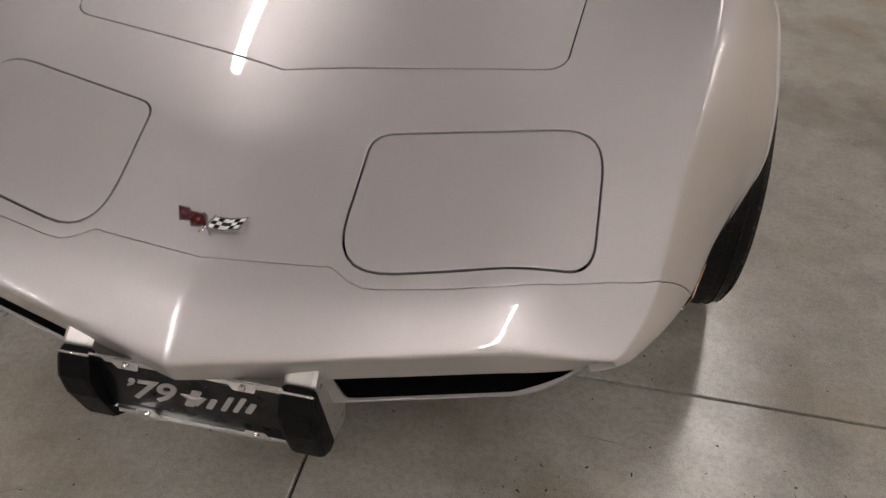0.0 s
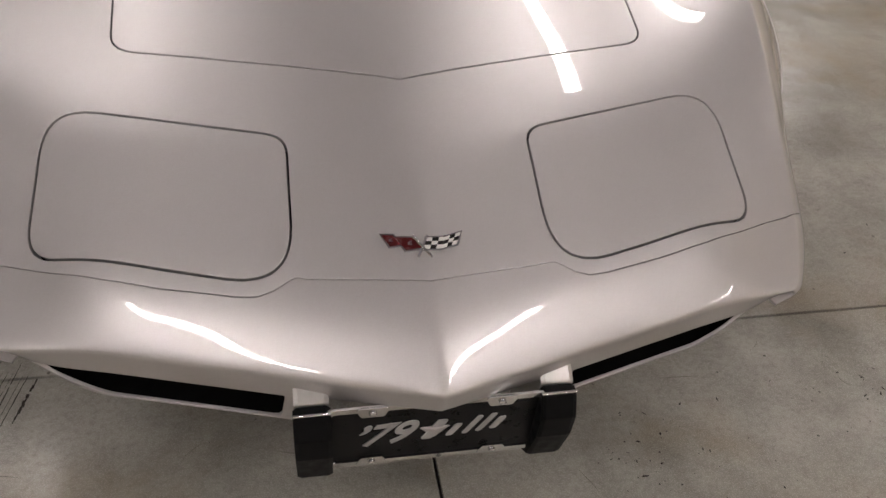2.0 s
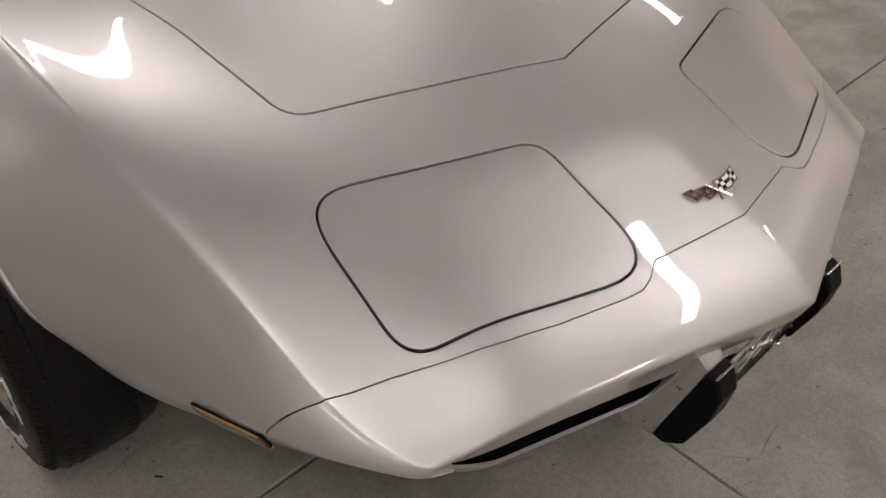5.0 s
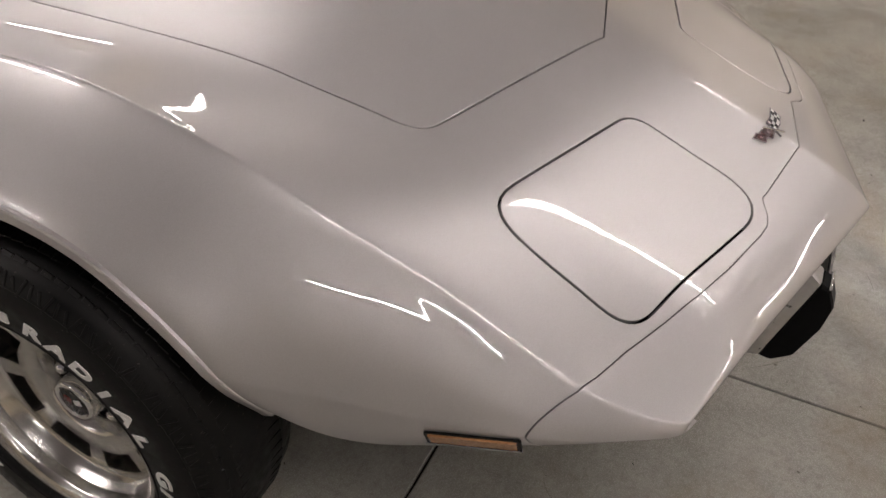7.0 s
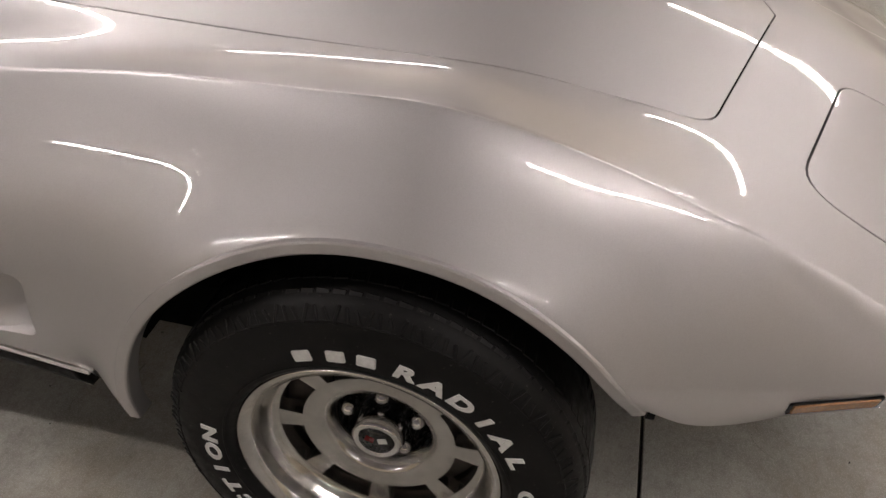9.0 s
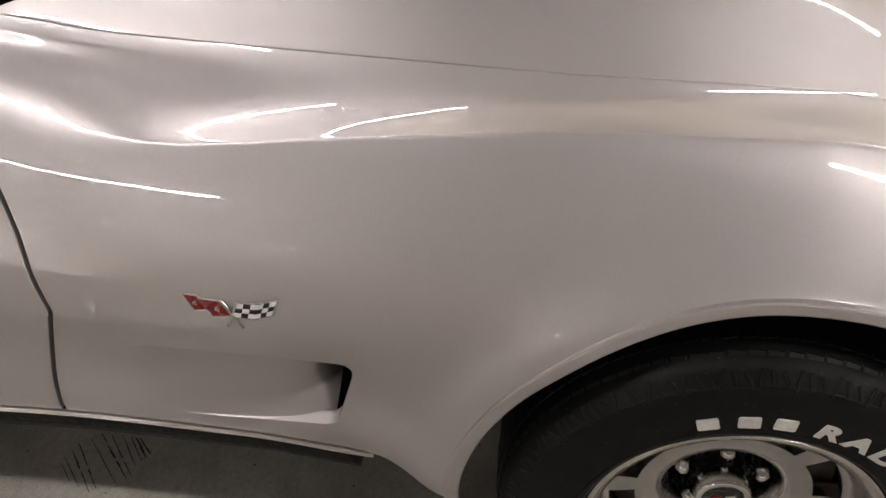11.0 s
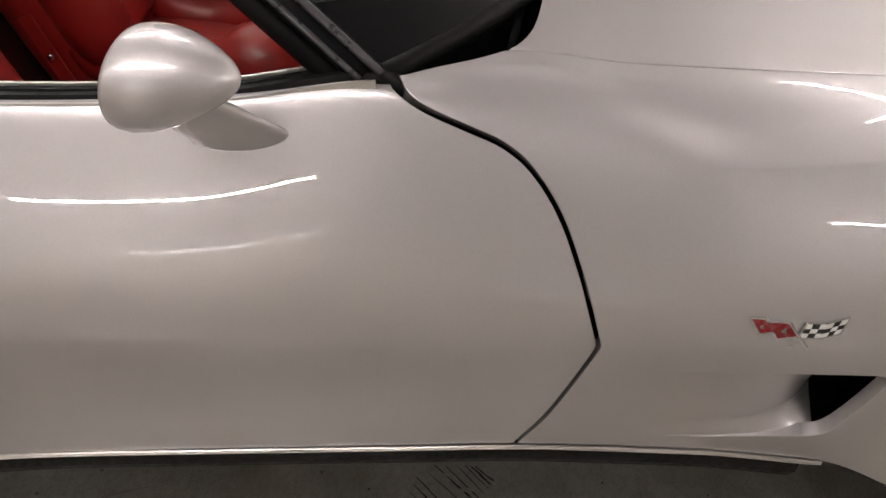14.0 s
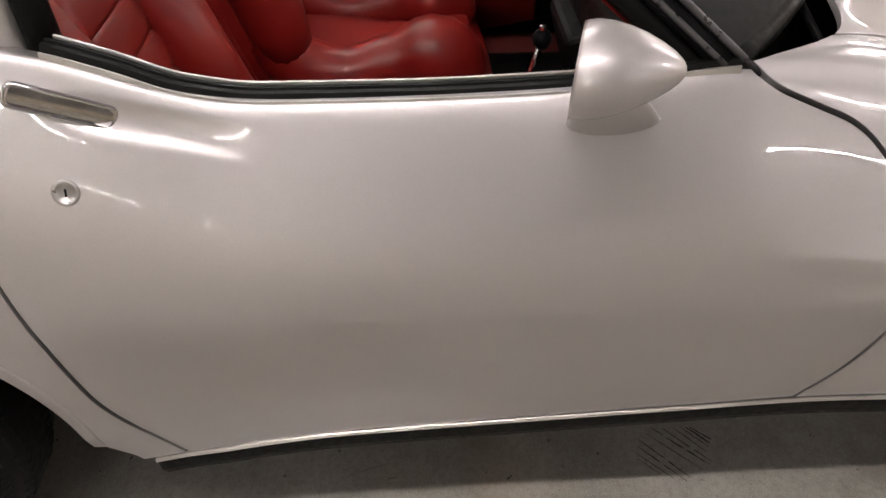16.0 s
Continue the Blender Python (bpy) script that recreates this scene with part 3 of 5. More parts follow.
def skin_part(name, mesh, mat, parent=None, label="", rim=0.012, edge=0.0012):
    """A panel with a rounded, turned-in rim along its cut edges."""
    v, n, t, _ = mesh
    e = np.concatenate([t[:, [0, 1]], t[:, [1, 2]], t[:, [2, 0]]])
    key = np.sort(e, 1)
    _, first, count = np.unique(key, axis=0, return_index=True, return_counts=True)
    rimmed = e[first[count == 1]]
    if rim and len(rimmed):
        a, b = rimmed[:, 0], rimmed[:, 1]
        along = v[b] - v[a]
        out_e = np.cross(along, n[a])
        out_e /= np.linalg.norm(out_e, axis=1, keepdims=True) + 1e-12
        out = np.zeros_like(v)
        np.add.at(out, a, out_e)
        np.add.at(out, b, out_e)
        ring = np.unique(rimmed.ravel())
        o = out[ring] / (np.linalg.norm(out[ring], axis=1, keepdims=True) + 1e-12)
        at = np.full(len(v), -1)
        at[ring] = np.arange(len(ring))
        m, base = len(ring), len(v)
        v1 = v[ring] + o * edge - n[ring] * edge
        v2 = v1 - n[ring] * rim
        n1 = o + 0.25 * n[ring]
        n1 /= np.linalg.norm(n1, axis=1, keepdims=True)
        v, n = np.concatenate([v, v1, v1, v2]), np.concatenate([n, n1, o, o])
        r1, r2, r3 = base + at, base + m + at, base + 2 * m + at
        quads = lambda x, y: np.concatenate([np.stack([x[b], x[a], y[a]], 1), np.stack([x[b], y[a], y[b]], 1)])
        same = np.arange(len(at))
        t = np.concatenate([t, quads(same, r1), quads(r2, r3)])
    me = bpy.data.meshes.new(name)
    me.vertices.add(len(v))
    me.vertices.foreach_set("co", v.astype(np.float32).ravel())
    me.loops.add(3 * len(t))
    me.loops.foreach_set("vertex_index", t.astype(np.int32).ravel())
    me.polygons.add(len(t))
    me.polygons.foreach_set("loop_start", np.arange(0, 3 * len(t), 3, dtype=np.int32))
    me.polygons.foreach_set("use_smooth", np.ones(len(t), dtype=bool))
    me.update(calc_edges=True)
    me.normals_split_custom_set_from_vertices(n.astype(np.float32))
    me.materials.append(mat)
    ob = new(name, me)
    ob.parent = parent
    if label:
        tagged(ob, label)
    return ob


def outline_distance(pts, p, q):
    """Signed distance (inside negative) from places (p, q) to a closed outline."""
    pts = np.array(pts, float)
    d2, inside = np.full(len(p), 1e9), np.zeros(len(p), bool)
    for (x0, y0), (x1, y1) in zip(pts, np.roll(pts, -1, 0)):
        ex, ey = x1 - x0, y1 - y0
        wx, wy = p - x0, q - y0
        t = np.clip((wx * ex + wy * ey) / (ex * ex + ey * ey + 1e-15), 0, 1)
        d2 = np.minimum(d2, (wx - ex * t) ** 2 + (wy - ey * t) ** 2)
        cross = ((y0 > q) != (y1 > q)) & (p < ex * (q - y0) / (ey if abs(ey) > 1e-15 else 1e-15) + x0)
        inside ^= cross
    return np.where(inside, -1, 1) * np.sqrt(d2)


def rounded(corners, radii, steps=7):
    """A closed outline with each corner rounded by its own radius."""
    out, n = [], len(corners)
    for i in range(n):
        p, a, b = Vector(corners[i]), Vector(corners[i - 1]), Vector(corners[(i + 1) % n])
        r = radii if isinstance(radii, (int, float)) else radii[i]
        if r <= 0:
            out.append(tuple(p))
            continue
        u, w = (a - p).normalized(), (b - p).normalized()
        half = math.acos(max(-1, min(1, u.dot(w)))) / 2
        d = min(r / math.tan(half), 0.49 * min((a - p).length, (b - p).length))
        s, e = p + u * d, p + w * d
        for k in range(steps + 1):
            t = k / steps
            out.append(tuple(s * (1 - t) ** 2 + p * 2 * t * (1 - t) + e * t * t))
    return out


def waved(points, steps=5):
    """A smooth open line through points."""
    pts = [Vector(p) for p in points]
    out = []
    for i in range(len(pts) - 1):
        p0, p1, p2, p3 = pts[max(i - 1, 0)], pts[i], pts[i + 1], pts[min(i + 2, len(pts) - 1)]
        for k in range(steps):
            t = k / steps
            out.append(tuple(0.5 * ((2 * p1) + (p2 - p0) * t + (2 * p0 - 5 * p1 + 4 * p2 - p3) * t * t + (3 * p1 - p0 - 3 * p2 + p3) * t ** 3)))
    return out + [tuple(pts[-1])]


# outlines of the panels, in plan (distance from the middle, y) or from the side (y, z)
LAMP_COVER = rounded([(0.1845, 0.2185), (0.554, 0.336), (0.5435, 0.5705), (0.186, 0.462)], [0.07, 0.06, 0.065, 0.045])
HOOD = ([(-0.01, 0.566), (0.0, 0.566)] + rounded([(0.0, 0.566), (0.462, 0.690), (0.474, 0.90)], [0, 0.055, 0])[1:-1]
        + [(float(hood_x(y)), y) for y in np.linspace(0.92, 2.3, 30)] + [(-0.01, 2.3)])
CABIN = [(-0.01, 2.01)] + waved([(0.0, 2.01), (0.3, 2.025), (0.52, 2.055), (0.615, 2.085), (0.655, 2.13), (0.685, 2.195), (0.708, 2.258)]) + [
    (0.708, 3.0), (0.708, 3.10), (0.67, 3.16), (0.58, 3.20), (-0.01, 3.20)]
DOOR = (waved([(2.275, 0.93), (2.252, 0.898), (2.236, 0.886), (2.208, 0.869), (2.156, 0.848), (2.110, 0.829), (2.074, 0.801), (2.041, 0.755), (2.015, 0.695), (2.000, 0.650), (1.986, 0.602)])
        + waved([(1.986, 0.597), (2.014, 0.512), (2.046, 0.418), (2.067, 0.358), (2.085, 0.29)])
        + [(2.1, 0.1), (3.03, 0.1)] + waved([(3.05, 0.20), (3.083, 0.256), (3.154, 0.408), (3.184, 0.50), (3.211, 0.593), (3.235, 0.67), (3.25, 0.76), (3.235, 0.85), (3.18, 0.95)]) + [(3.15, 1.1), (2.28, 1.1)])
VENT = rounded([(1.597, 0.552), (1.640, 0.394), (1.80, 0.378), (1.91, 0.3775), (1.91, 0.554)], [0.022, 0.035, 0.0, 0.05, 0.05])
GRILLE = rounded([(0.205, 0.470), (0.215, 0.3862), (0.465, 0.3870), (0.545, 0.4285), (0.566, 0.470)], [0.004, 0.006, 0.06, 0.03, 0.006])
MIDDLE = rounded([(-0.01, 0.486), (0.175, 0.478), (0.175, 0.42), (-0.01, 0.415)], [0, 0.01, 0.01, 0])


def seam_y(ax):
    """The rear edge of the bumper cover in plan: it steps forward round the lamp covers."""
    return np.interp(ax, [0, 0.17, 0.182, 0.196, 0.212, 0.235, 0.265, 0.30, 0.37, 0.44, 0.51, 0.58, 0.63, 0.66, 0.70, 0.72], [0.202, 0.231, 0.235, 0.229, 0.2205, 0.2155, 0.221, 0.231, 0.250, 0.273, 0.303, 0.337, 0.357, 0.372, 0.405, 0.42])


def arch_f(mesh, y0, ry, rz, slant=0.0):
    v = mesh[0]
    d = np.sqrt(((v[:, 1] - y0) / ry) ** 2 + ((v[:, 2] - 0.322) / rz) ** 2) - 1
    d = np.where(v[:, 2] < 0.322, (np.abs(v[:, 1] - y0) - slant * (0.322 - v[:, 2])) / ry - 1, d)
    return np.where(np.abs(v[:, 0]) > 0.5, d * ry, 1.0)


plan_f = lambda outline: (lambda mesh: outline_distance(outline, np.abs(mesh[0][:, 0]), mesh[0][:, 1]))
side_f = lambda outline: (lambda mesh: np.where(np.abs(mesh[0][:, 0]) > 0.6, outline_distance(outline, mesh[0][:, 1], mesh[0][:, 2]), 1.0))
front_f = lambda outline: (lambda mesh: np.where(mesh[3] < 0, outline_distance(outline, np.abs(mesh[0][:, 0]), mesh[0][:, 2]), 1.0))


def build_skin(car):
    mesh = SKIN
    mesh = cut(mesh, plan_f(CABIN)(mesh))[1]
    mesh = cut(mesh, arch_f(mesh, WHEEL_Y - 0.005, 0.388, 0.386))[1]
    mesh = cut(mesh, arch_f(mesh, REAR_Y, 0.44, 0.385, 0.42))[1]
    cover, mesh = gap_cut(mesh, lambda m: m[0][:, 1] - seam_y(np.abs(m[0][:, 0])), 0.003)
    cover = cut(cover, front_f(GRILLE)(cover))[1]
    cover = cut(cover, front_f(MIDDLE)(cover))[1]
    parts = {"bumper_cover": skin_part("bumper_cover", cover, PAINT, car, "silver flexible front bumper cover with a centre crease", 0.004)}
    hood, mesh = gap_cut(mesh, plan_f(HOOD), 0.005)
    parts["hood"] = skin_part("hood", hood, PAINT, car, "closed silver hood with a raised middle")
    covers, mesh = gap_cut(mesh, plan_f(LAMP_COVER), 0.0055)
    for half in cut(covers, covers[0][:, 0]):
        skin_part("headlight_cover", half, PAINT, car, "closed silver pop-up headlight cover")
    doors, mesh = gap_cut(mesh, side_f(DOOR), 0.0082)
    doors = cut(doors, doors[0][:, 0])
    parts["door"] = skin_part("door", doors[0], PAINT, car, "closed silver door with its window down")
    parts["far_door"] = skin_part("door", doors[1], PAINT, car, "closed silver door")
    mesh = cut(mesh, side_f(VENT)(mesh))[1]
    parts["body"] = skin_part("body_shell", mesh, PAINT, car, "silver metallic fender and body panels", 0.02)
    # near-black shell added under the gaps so that they read dark
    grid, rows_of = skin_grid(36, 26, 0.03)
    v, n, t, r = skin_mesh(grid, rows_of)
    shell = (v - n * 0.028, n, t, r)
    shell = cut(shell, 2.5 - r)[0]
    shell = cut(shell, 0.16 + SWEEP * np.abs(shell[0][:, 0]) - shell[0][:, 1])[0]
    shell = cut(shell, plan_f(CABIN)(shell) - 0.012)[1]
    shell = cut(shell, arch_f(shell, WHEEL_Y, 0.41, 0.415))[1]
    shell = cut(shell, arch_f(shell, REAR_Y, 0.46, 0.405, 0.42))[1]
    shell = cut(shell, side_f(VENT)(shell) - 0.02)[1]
    skin_part("gap_backing_shell", shell, DARK, car, "near-black shell added behind the panel gaps", 0)
    return parts


SKIN = skin_mesh(*skin_grid())
car = tagged(new("sports_car"), "silver sports car with red leather seats on concrete floor", "car")
PARTS = build_skin(car)
# the closing panel at the tail
tail_row = SKIN[0][-(2 * (N_TOP + N_SIDE) - 1):]
bm = bmesh.new()
bm.faces.new([bm.verts.new(p) for p in tail_row])
part("tail_panel", bm, PAINT, car, smooth=False)


def on_side(y, z, side=-1):
    """Place and outward normal of the skin at (y, z) on one flank."""
    v, n = SKIN[0], SKIN[1]
    k = np.where(v[:, 0] * side > 0.5, (v[:, 1] - y) ** 2 + (v[:, 2] - z) ** 2, 1e9).argmin()
    p, m = v[k], n[k]
    x = p[0] - (m[1] * (y - p[1]) + m[2] * (z - p[2])) / m[0]
    return Vector((x, y, z)), Vector(m)


def on_top(x, y):
    """Place and normal of the skin at (x, y) on the upper side."""
    v, n = SKIN[0], SKIN[1]
    k = np.where(n[:, 2] > 0.5, (v[:, 0] - x) ** 2 + (v[:, 1] - y) ** 2, 1e9).argmin()
    p, m = v[k], n[k]
    return Vector((x, y, p[2] - (m[0] * (x - p[0]) + m[1] * (y - p[1])) / m[2])), Vector(m)


def standing(place_, right, normal):
    """A pose whose x is near right and whose z is the normal."""
    nrm = normal.normalized()
    up = nrm.cross(Vector(right)).normalized()
    rt = up.cross(nrm).normalized()
    m = Matrix((rt, up, nrm)).transposed().to_4x4()
    m.translation = place_
    return m


def sweep(bm, path, profile, closed=True):
    """Carry a profile of (out, up) along a path of (place, out direction, up direction)."""
    rings = [[bm.verts.new(Vector(p) + Vector(o) * a + Vector(u) * b) for a, b in profile] for p, o, u in path]
    n = len(profile)
    for r0, r1 in zip(rings[:-1], rings[1:]):
        for k in range(n if closed else n - 1):
            bm.faces.new((r0[k], r0[(k + 1) % n], r1[(k + 1) % n], r1[k]))
    if closed:
        bm.faces.new(rings[0][::-1])
        bm.faces.new(rings[-1])
    bmesh.ops.recalc_face_normals(bm, faces=bm.faces[:])
    return bm


def words(name, text, size, depth, mat, parent, m, shear=0.0, label="", spacing=1.0, bold=0.0):
    """Raised lettering in the built-in font as a mesh, centred on the pose m."""
    cu = bpy.data.curves.new(name, "FONT")
    cu.body, cu.size, cu.extrude, cu.shear, cu.space_character, cu.offset = text, size, depth, shear, spacing, bold
    cu.align_x, cu.align_y = "CENTER", "CENTER"
    tmp = bpy.data.objects.new(name, cu)
    scene.collection.objects.link(tmp)
    me = bpy.data.meshes.new_from_object(tmp.evaluated_get(bpy.context.evaluated_depsgraph_get()))
    bpy.data.objects.remove(tmp)
    me.name = name
    me.materials.clear()
    me.materials.append(mat)
    ob = new(name, me)
    ob.parent = parent
    ob.matrix_basis = m
    if label:
        tagged(ob, label)
    return ob

# ---- nose: grille, guards, show plate, emblems, side markers ----


def grille_of(side):
    """A dark trough behind the opening, and its bars."""
    bm = bmesh.new()
    rings = []
    for x in np.linspace(0.198, 0.556, 24):
        y, z = float(lip_y(x)) + 0.007, float(lip_z(x)) + 0.004
        rings.append([bm.verts.new((side * x, y + dy, h)) for dy, h in ((-0.0062, z - 0.0035), (0.03, max(z, 0.402)), (0.088, max(z, 0.405)), (0.088, 0.492), (-0.012, 0.492))])
    for r0, r1 in zip(rings[:-1], rings[1:]):
        for k in range(4):
            bm.faces.new((r0[k], r0[k + 1], r1[k + 1], r1[k]))
    bm.faces.new(rings[0])
    bm.faces.new(rings[-1])
    bmesh.ops.recalc_face_normals(bm, faces=bm.faces[:])
    trough = part("grille_cavity", bm, DARK, car, "dark grille cavity in the front bumper", smooth=False)
    ang = math.degrees(math.atan(SWEEP)) * side
    for k in range(4):
        bm = bmesh.new()
        box(bm, 0.30, 0.012, 0.004, pose(side * 0.36, float(lip_y(0.36)) + 0.055, 0.414 + 0.019 * k, 0, 0, ang), 0.001, 1)
        part("grille_bar", bm, BLACK_PLASTIC, trough)


def guard_of(side):
    """A bumper guard: painted root and a black rubber pad on its front."""
    x0, x1 = 0.146, 0.197
    m = Matrix(((0, 0, side, 0), (1, 0, 0, 0), (0, 1, 0, 0), (0, 0, 0, 1)))

    def slice_of(outline, a, b, inset, bm):
        # rounded block: full outline in the middle, slightly smaller at the two cheeks
        cx = sum(p[0] for p in outline) / len(outline)
        cy = sum(p[1] for p in outline) / len(outline)
        rows = [(a, 1 - inset), (a + 0.006, 1), (b - 0.006, 1), (b, 1 - inset)]
        rings = [[bm.verts.new(m @ Vector((cx + (x - cx) * k, cy + (y - cy) * k, w))) for x, y in outline] for w, k in rows]
        n = len(outline)
        for r0, r1 in zip(rings[:-1], rings[1:]):
            for i in range(n):
                bm.faces.new((r0[i], r0[(i + 1) % n], r1[(i + 1) % n], r1[i]))
        bm.faces.new(rings[0][::-1])
        bm.faces.new(rings[-1])
        bmesh.ops.recalc_face_normals(bm, faces=bm.faces[:])

    root = rounded([(0.108, 0.486), (0.135, 0.506), (0.20, 0.49), (0.235, 0.36), (0.215, 0.285), (0.158, 0.303)], [0.006, 0.006, 0.01, 0.02, 0.01, 0.004], 3)
    pad = rounded([(0.108, 0.484), (0.092, 0.478), (0.078, 0.446), (0.083, 0.40), (0.108, 0.325), (0.140, 0.300), (0.159, 0.303)], [0.003, 0.006, 0.012, 0.02, 0.018, 0.01, 0.003], 3)
    bm = bmesh.new()
    slice_of(root, x0 + 0.002, x1 - 0.002, 0.03, bm)
    guard = part("bumper_guard", bm, SATIN, car, "silver bumper guard with a black rubber pad", smooth=False)
    bm = bmesh.new()
    slice_of(pad, x0, x1, 0.06, bm)
    part("rubber_pad", bm, BLACK_PLASTIC, guard, "black rubber pad", smooth=False)
    bm = bmesh.new()
    box(bm, x1 - x0 + 0.002, 0.004, 0.006, pose(side * (x0 + x1) / 2, 0.094, 0.481, 35), 0.0015, 1)
    part("guard_trim", bm, CHROME, guard)


def show_plate():
    """A black show plate in a bright frame, hung under the nose; the brand word is drawn as slanted bars."""
    lean = pose(0, 0.110, 0.411, 90 + 6)
    bm = bmesh.new()
    plate_of(bm, rounded([(-0.152, -0.068), (0.152, -0.068), (0.152, 0.068), (-0.152, 0.068)], 0.012, 4), 0.002, lean)
    plate = part("show_plate", bm, PLATE_BLACK, car, "black show plate with silver script lettering", smooth=False)
    outer = rounded([(-0.156, -0.072), (0.156, -0.072), (0.156, 0.072), (-0.156, 0.072)], 0.014, 4)
    inner = rounded([(-0.147, -0.062), (0.147, -0.062), (0.147, 0.062), (-0.147, 0.062)], 0.008, 4)
    bm = bmesh.new()
    n = len(outer)
    z0, z1 = 0.0022, 0.006
    ring = [[bm.verts.new(lean @ Vector((*p, z))) for p in o] for o, z in ((outer, z0), (outer, z1), (inner, z1), (inner, z0))]
    for a, b in zip(ring, ring[1:] + ring[:1]):
        for i in range(n):
            bm.faces.new((a[i], a[(i + 1) % n], b[(i + 1) % n], b[i]))
    bmesh.ops.recalc_face_normals(bm, faces=bm.faces[:])
    part("plate_frame", bm, CHROME, plate, "bright metal plate frame", smooth=False)
    for sx in (-0.09, 0.09):
        for sy in (-0.062, 0.062):
            bm = bmesh.new()
            plate_of(bm, rounded([(sx - 0.024, sy - 0.010), (sx + 0.024, sy - 0.010), (sx + 0.016, sy + 0.010), (sx - 0.016, sy + 0.010)] if sy < 0 else
                                 [(sx - 0.016, sy - 0.010), (sx + 0.016, sy - 0.010), (sx + 0.024, sy + 0.010), (sx - 0.024, sy + 0.010)], 0.005, 3), 0.004, lean @ pose(0, 0, 0.0035))
            part("frame_tab", bm, CHROME, plate, smooth=False)
            bm = bmesh.new()
            turned(bm, [(0.0055, 0), (0.0055, 0.003), (0.0035, 0.0045), (0, 0.005)], 6, lean @ pose(sx, sy, 0.0075))
            part("bolt", bm, CHROME, plate)
    words("lettering", "\u201979", 0.070, 0.0008, SILVER_INK, plate, lean @ pose(-0.083, -0.004, 0.003, 0, 0, 4), 0.55, "silver year lettering", 1.0, 0.0012)
    # the word beside the year, drawn as plain slanted bars of its letters' sizes
    x = -0.022
    for k, (w, h, lift) in enumerate(((0.036, 0.044, 0.001), (0.024, 0.027, -0.006), (0.020, 0.040, 0.001), (0.020, 0.040, 0.003), (0.024, 0.027, -0.001))):
        bm = bmesh.new()
        s = 0.6 * h
        plate_of(bm, rounded([(x, -h / 2 + lift), (x + w * 0.46, -h / 2 + lift), (x + w * 0.46 + s, h / 2 + lift), (x + s, h / 2 + lift)], 0.004, 3), 0.0016, lean @ pose(0, 0, 0.0026, 0, 0, 3))
        part("lettering_bar", bm, SILVER_INK, plate, smooth=False)
        x += w
    return plate


def emblem_of(width, m, parent, enamel):
    """Crossed flags: a red flag, a chequered flag and two poles, drawn as plain shapes. Local x to the right, y up, z out."""
    P = lambda pts, k=1.0: [((x - 0.5) * width, (y - 0.2) * width) for x, y in pts]
    red = ([(0.0, 0.39), (0.14, 0.37), (0.23, 0.22), (0.10, 0.21)], [(0.17, 0.335), (0.41, 0.30), (0.50, 0.15), (0.29, 0.135)])
    chk = ([(0.56, 0.285), (0.80, 0.268), (0.735, 0.11), (0.515, 0.130)], [(0.79, 0.268), (1.0, 0.320), (0.925, 0.155), (0.735, 0.11)])

    def grown(pts, d):
        cx, cy = sum(p[0] for p in pts) / 4, sum(p[1] for p in pts) / 4
        return [(x + d * (1 if x > cx else -1), y + d * (1 if y > cy else -1)) for x, y in pts]

    bm = bmesh.new()
    for q in red + chk:
        plate_of(bm, P(grown(q, 0.021)), 0.0024, m)
    for a, b in (((0.39, 0.33), (0.60, 0.0)), ((0.575, 0.31), (0.43, 0.02))):
        (x0, y0), (x1, y1) = P([a, b])
        rod(bm, [m @ Vector((x0, y0, 0.003)), m @ Vector((x1, y1, 0.003))], 0.017 * width, 8)
    base = part("emblem", bm, CHROME, parent, "small crossed flags emblem, one red and one chequered", smooth=False)
    for q in red:
        bm = bmesh.new()
        plate_of(bm, P(q), 0.0028, m)
        part("red_flag", bm, enamel, base, smooth=False)
    for q in chk:
        quad = [Vector(p) for p in P(q)]
        at = lambda u, v: (quad[0] * (1 - u) + quad[1] * u) * (1 - v) + (quad[3] * (1 - u) + quad[2] * u) * v
        cells = {0: bmesh.new(), 1: bmesh.new()}
        for i in range(3):
            for j in range(3):
                plate_of(cells[(i + j) % 2], [tuple(at(u, v)) for u, v in ((i / 3, j / 3), ((i + 1) / 3, j / 3), ((i + 1) / 3, (j + 1) / 3), (i / 3, (j + 1) / 3))], 0.0028 + 0.0002 * ((i + j) % 2), m)
        part("white_checks", cells[0], ENAMEL_WHITE, base, smooth=False)
        part("black_checks", cells[1], ENAMEL_BLACK, base, smooth=False)
    for cx, cy, r in ((0.115, 0.295, 0.03), (0.345, 0.225, 0.034)):
        bm = bmesh.new()
        (x, y), = P([(cx, cy)])
        for k in range(3):
            box(bm, r * width * 1.5, 0.16 * r * width * 2, 0.0006, m @ pose(x, y + (k - 1) * r * width * 0.55, 0.0031, 0, 0, 20 * (k - 1)))
        part("flag_device", bm, CHROME, base, smooth=False)
    return base


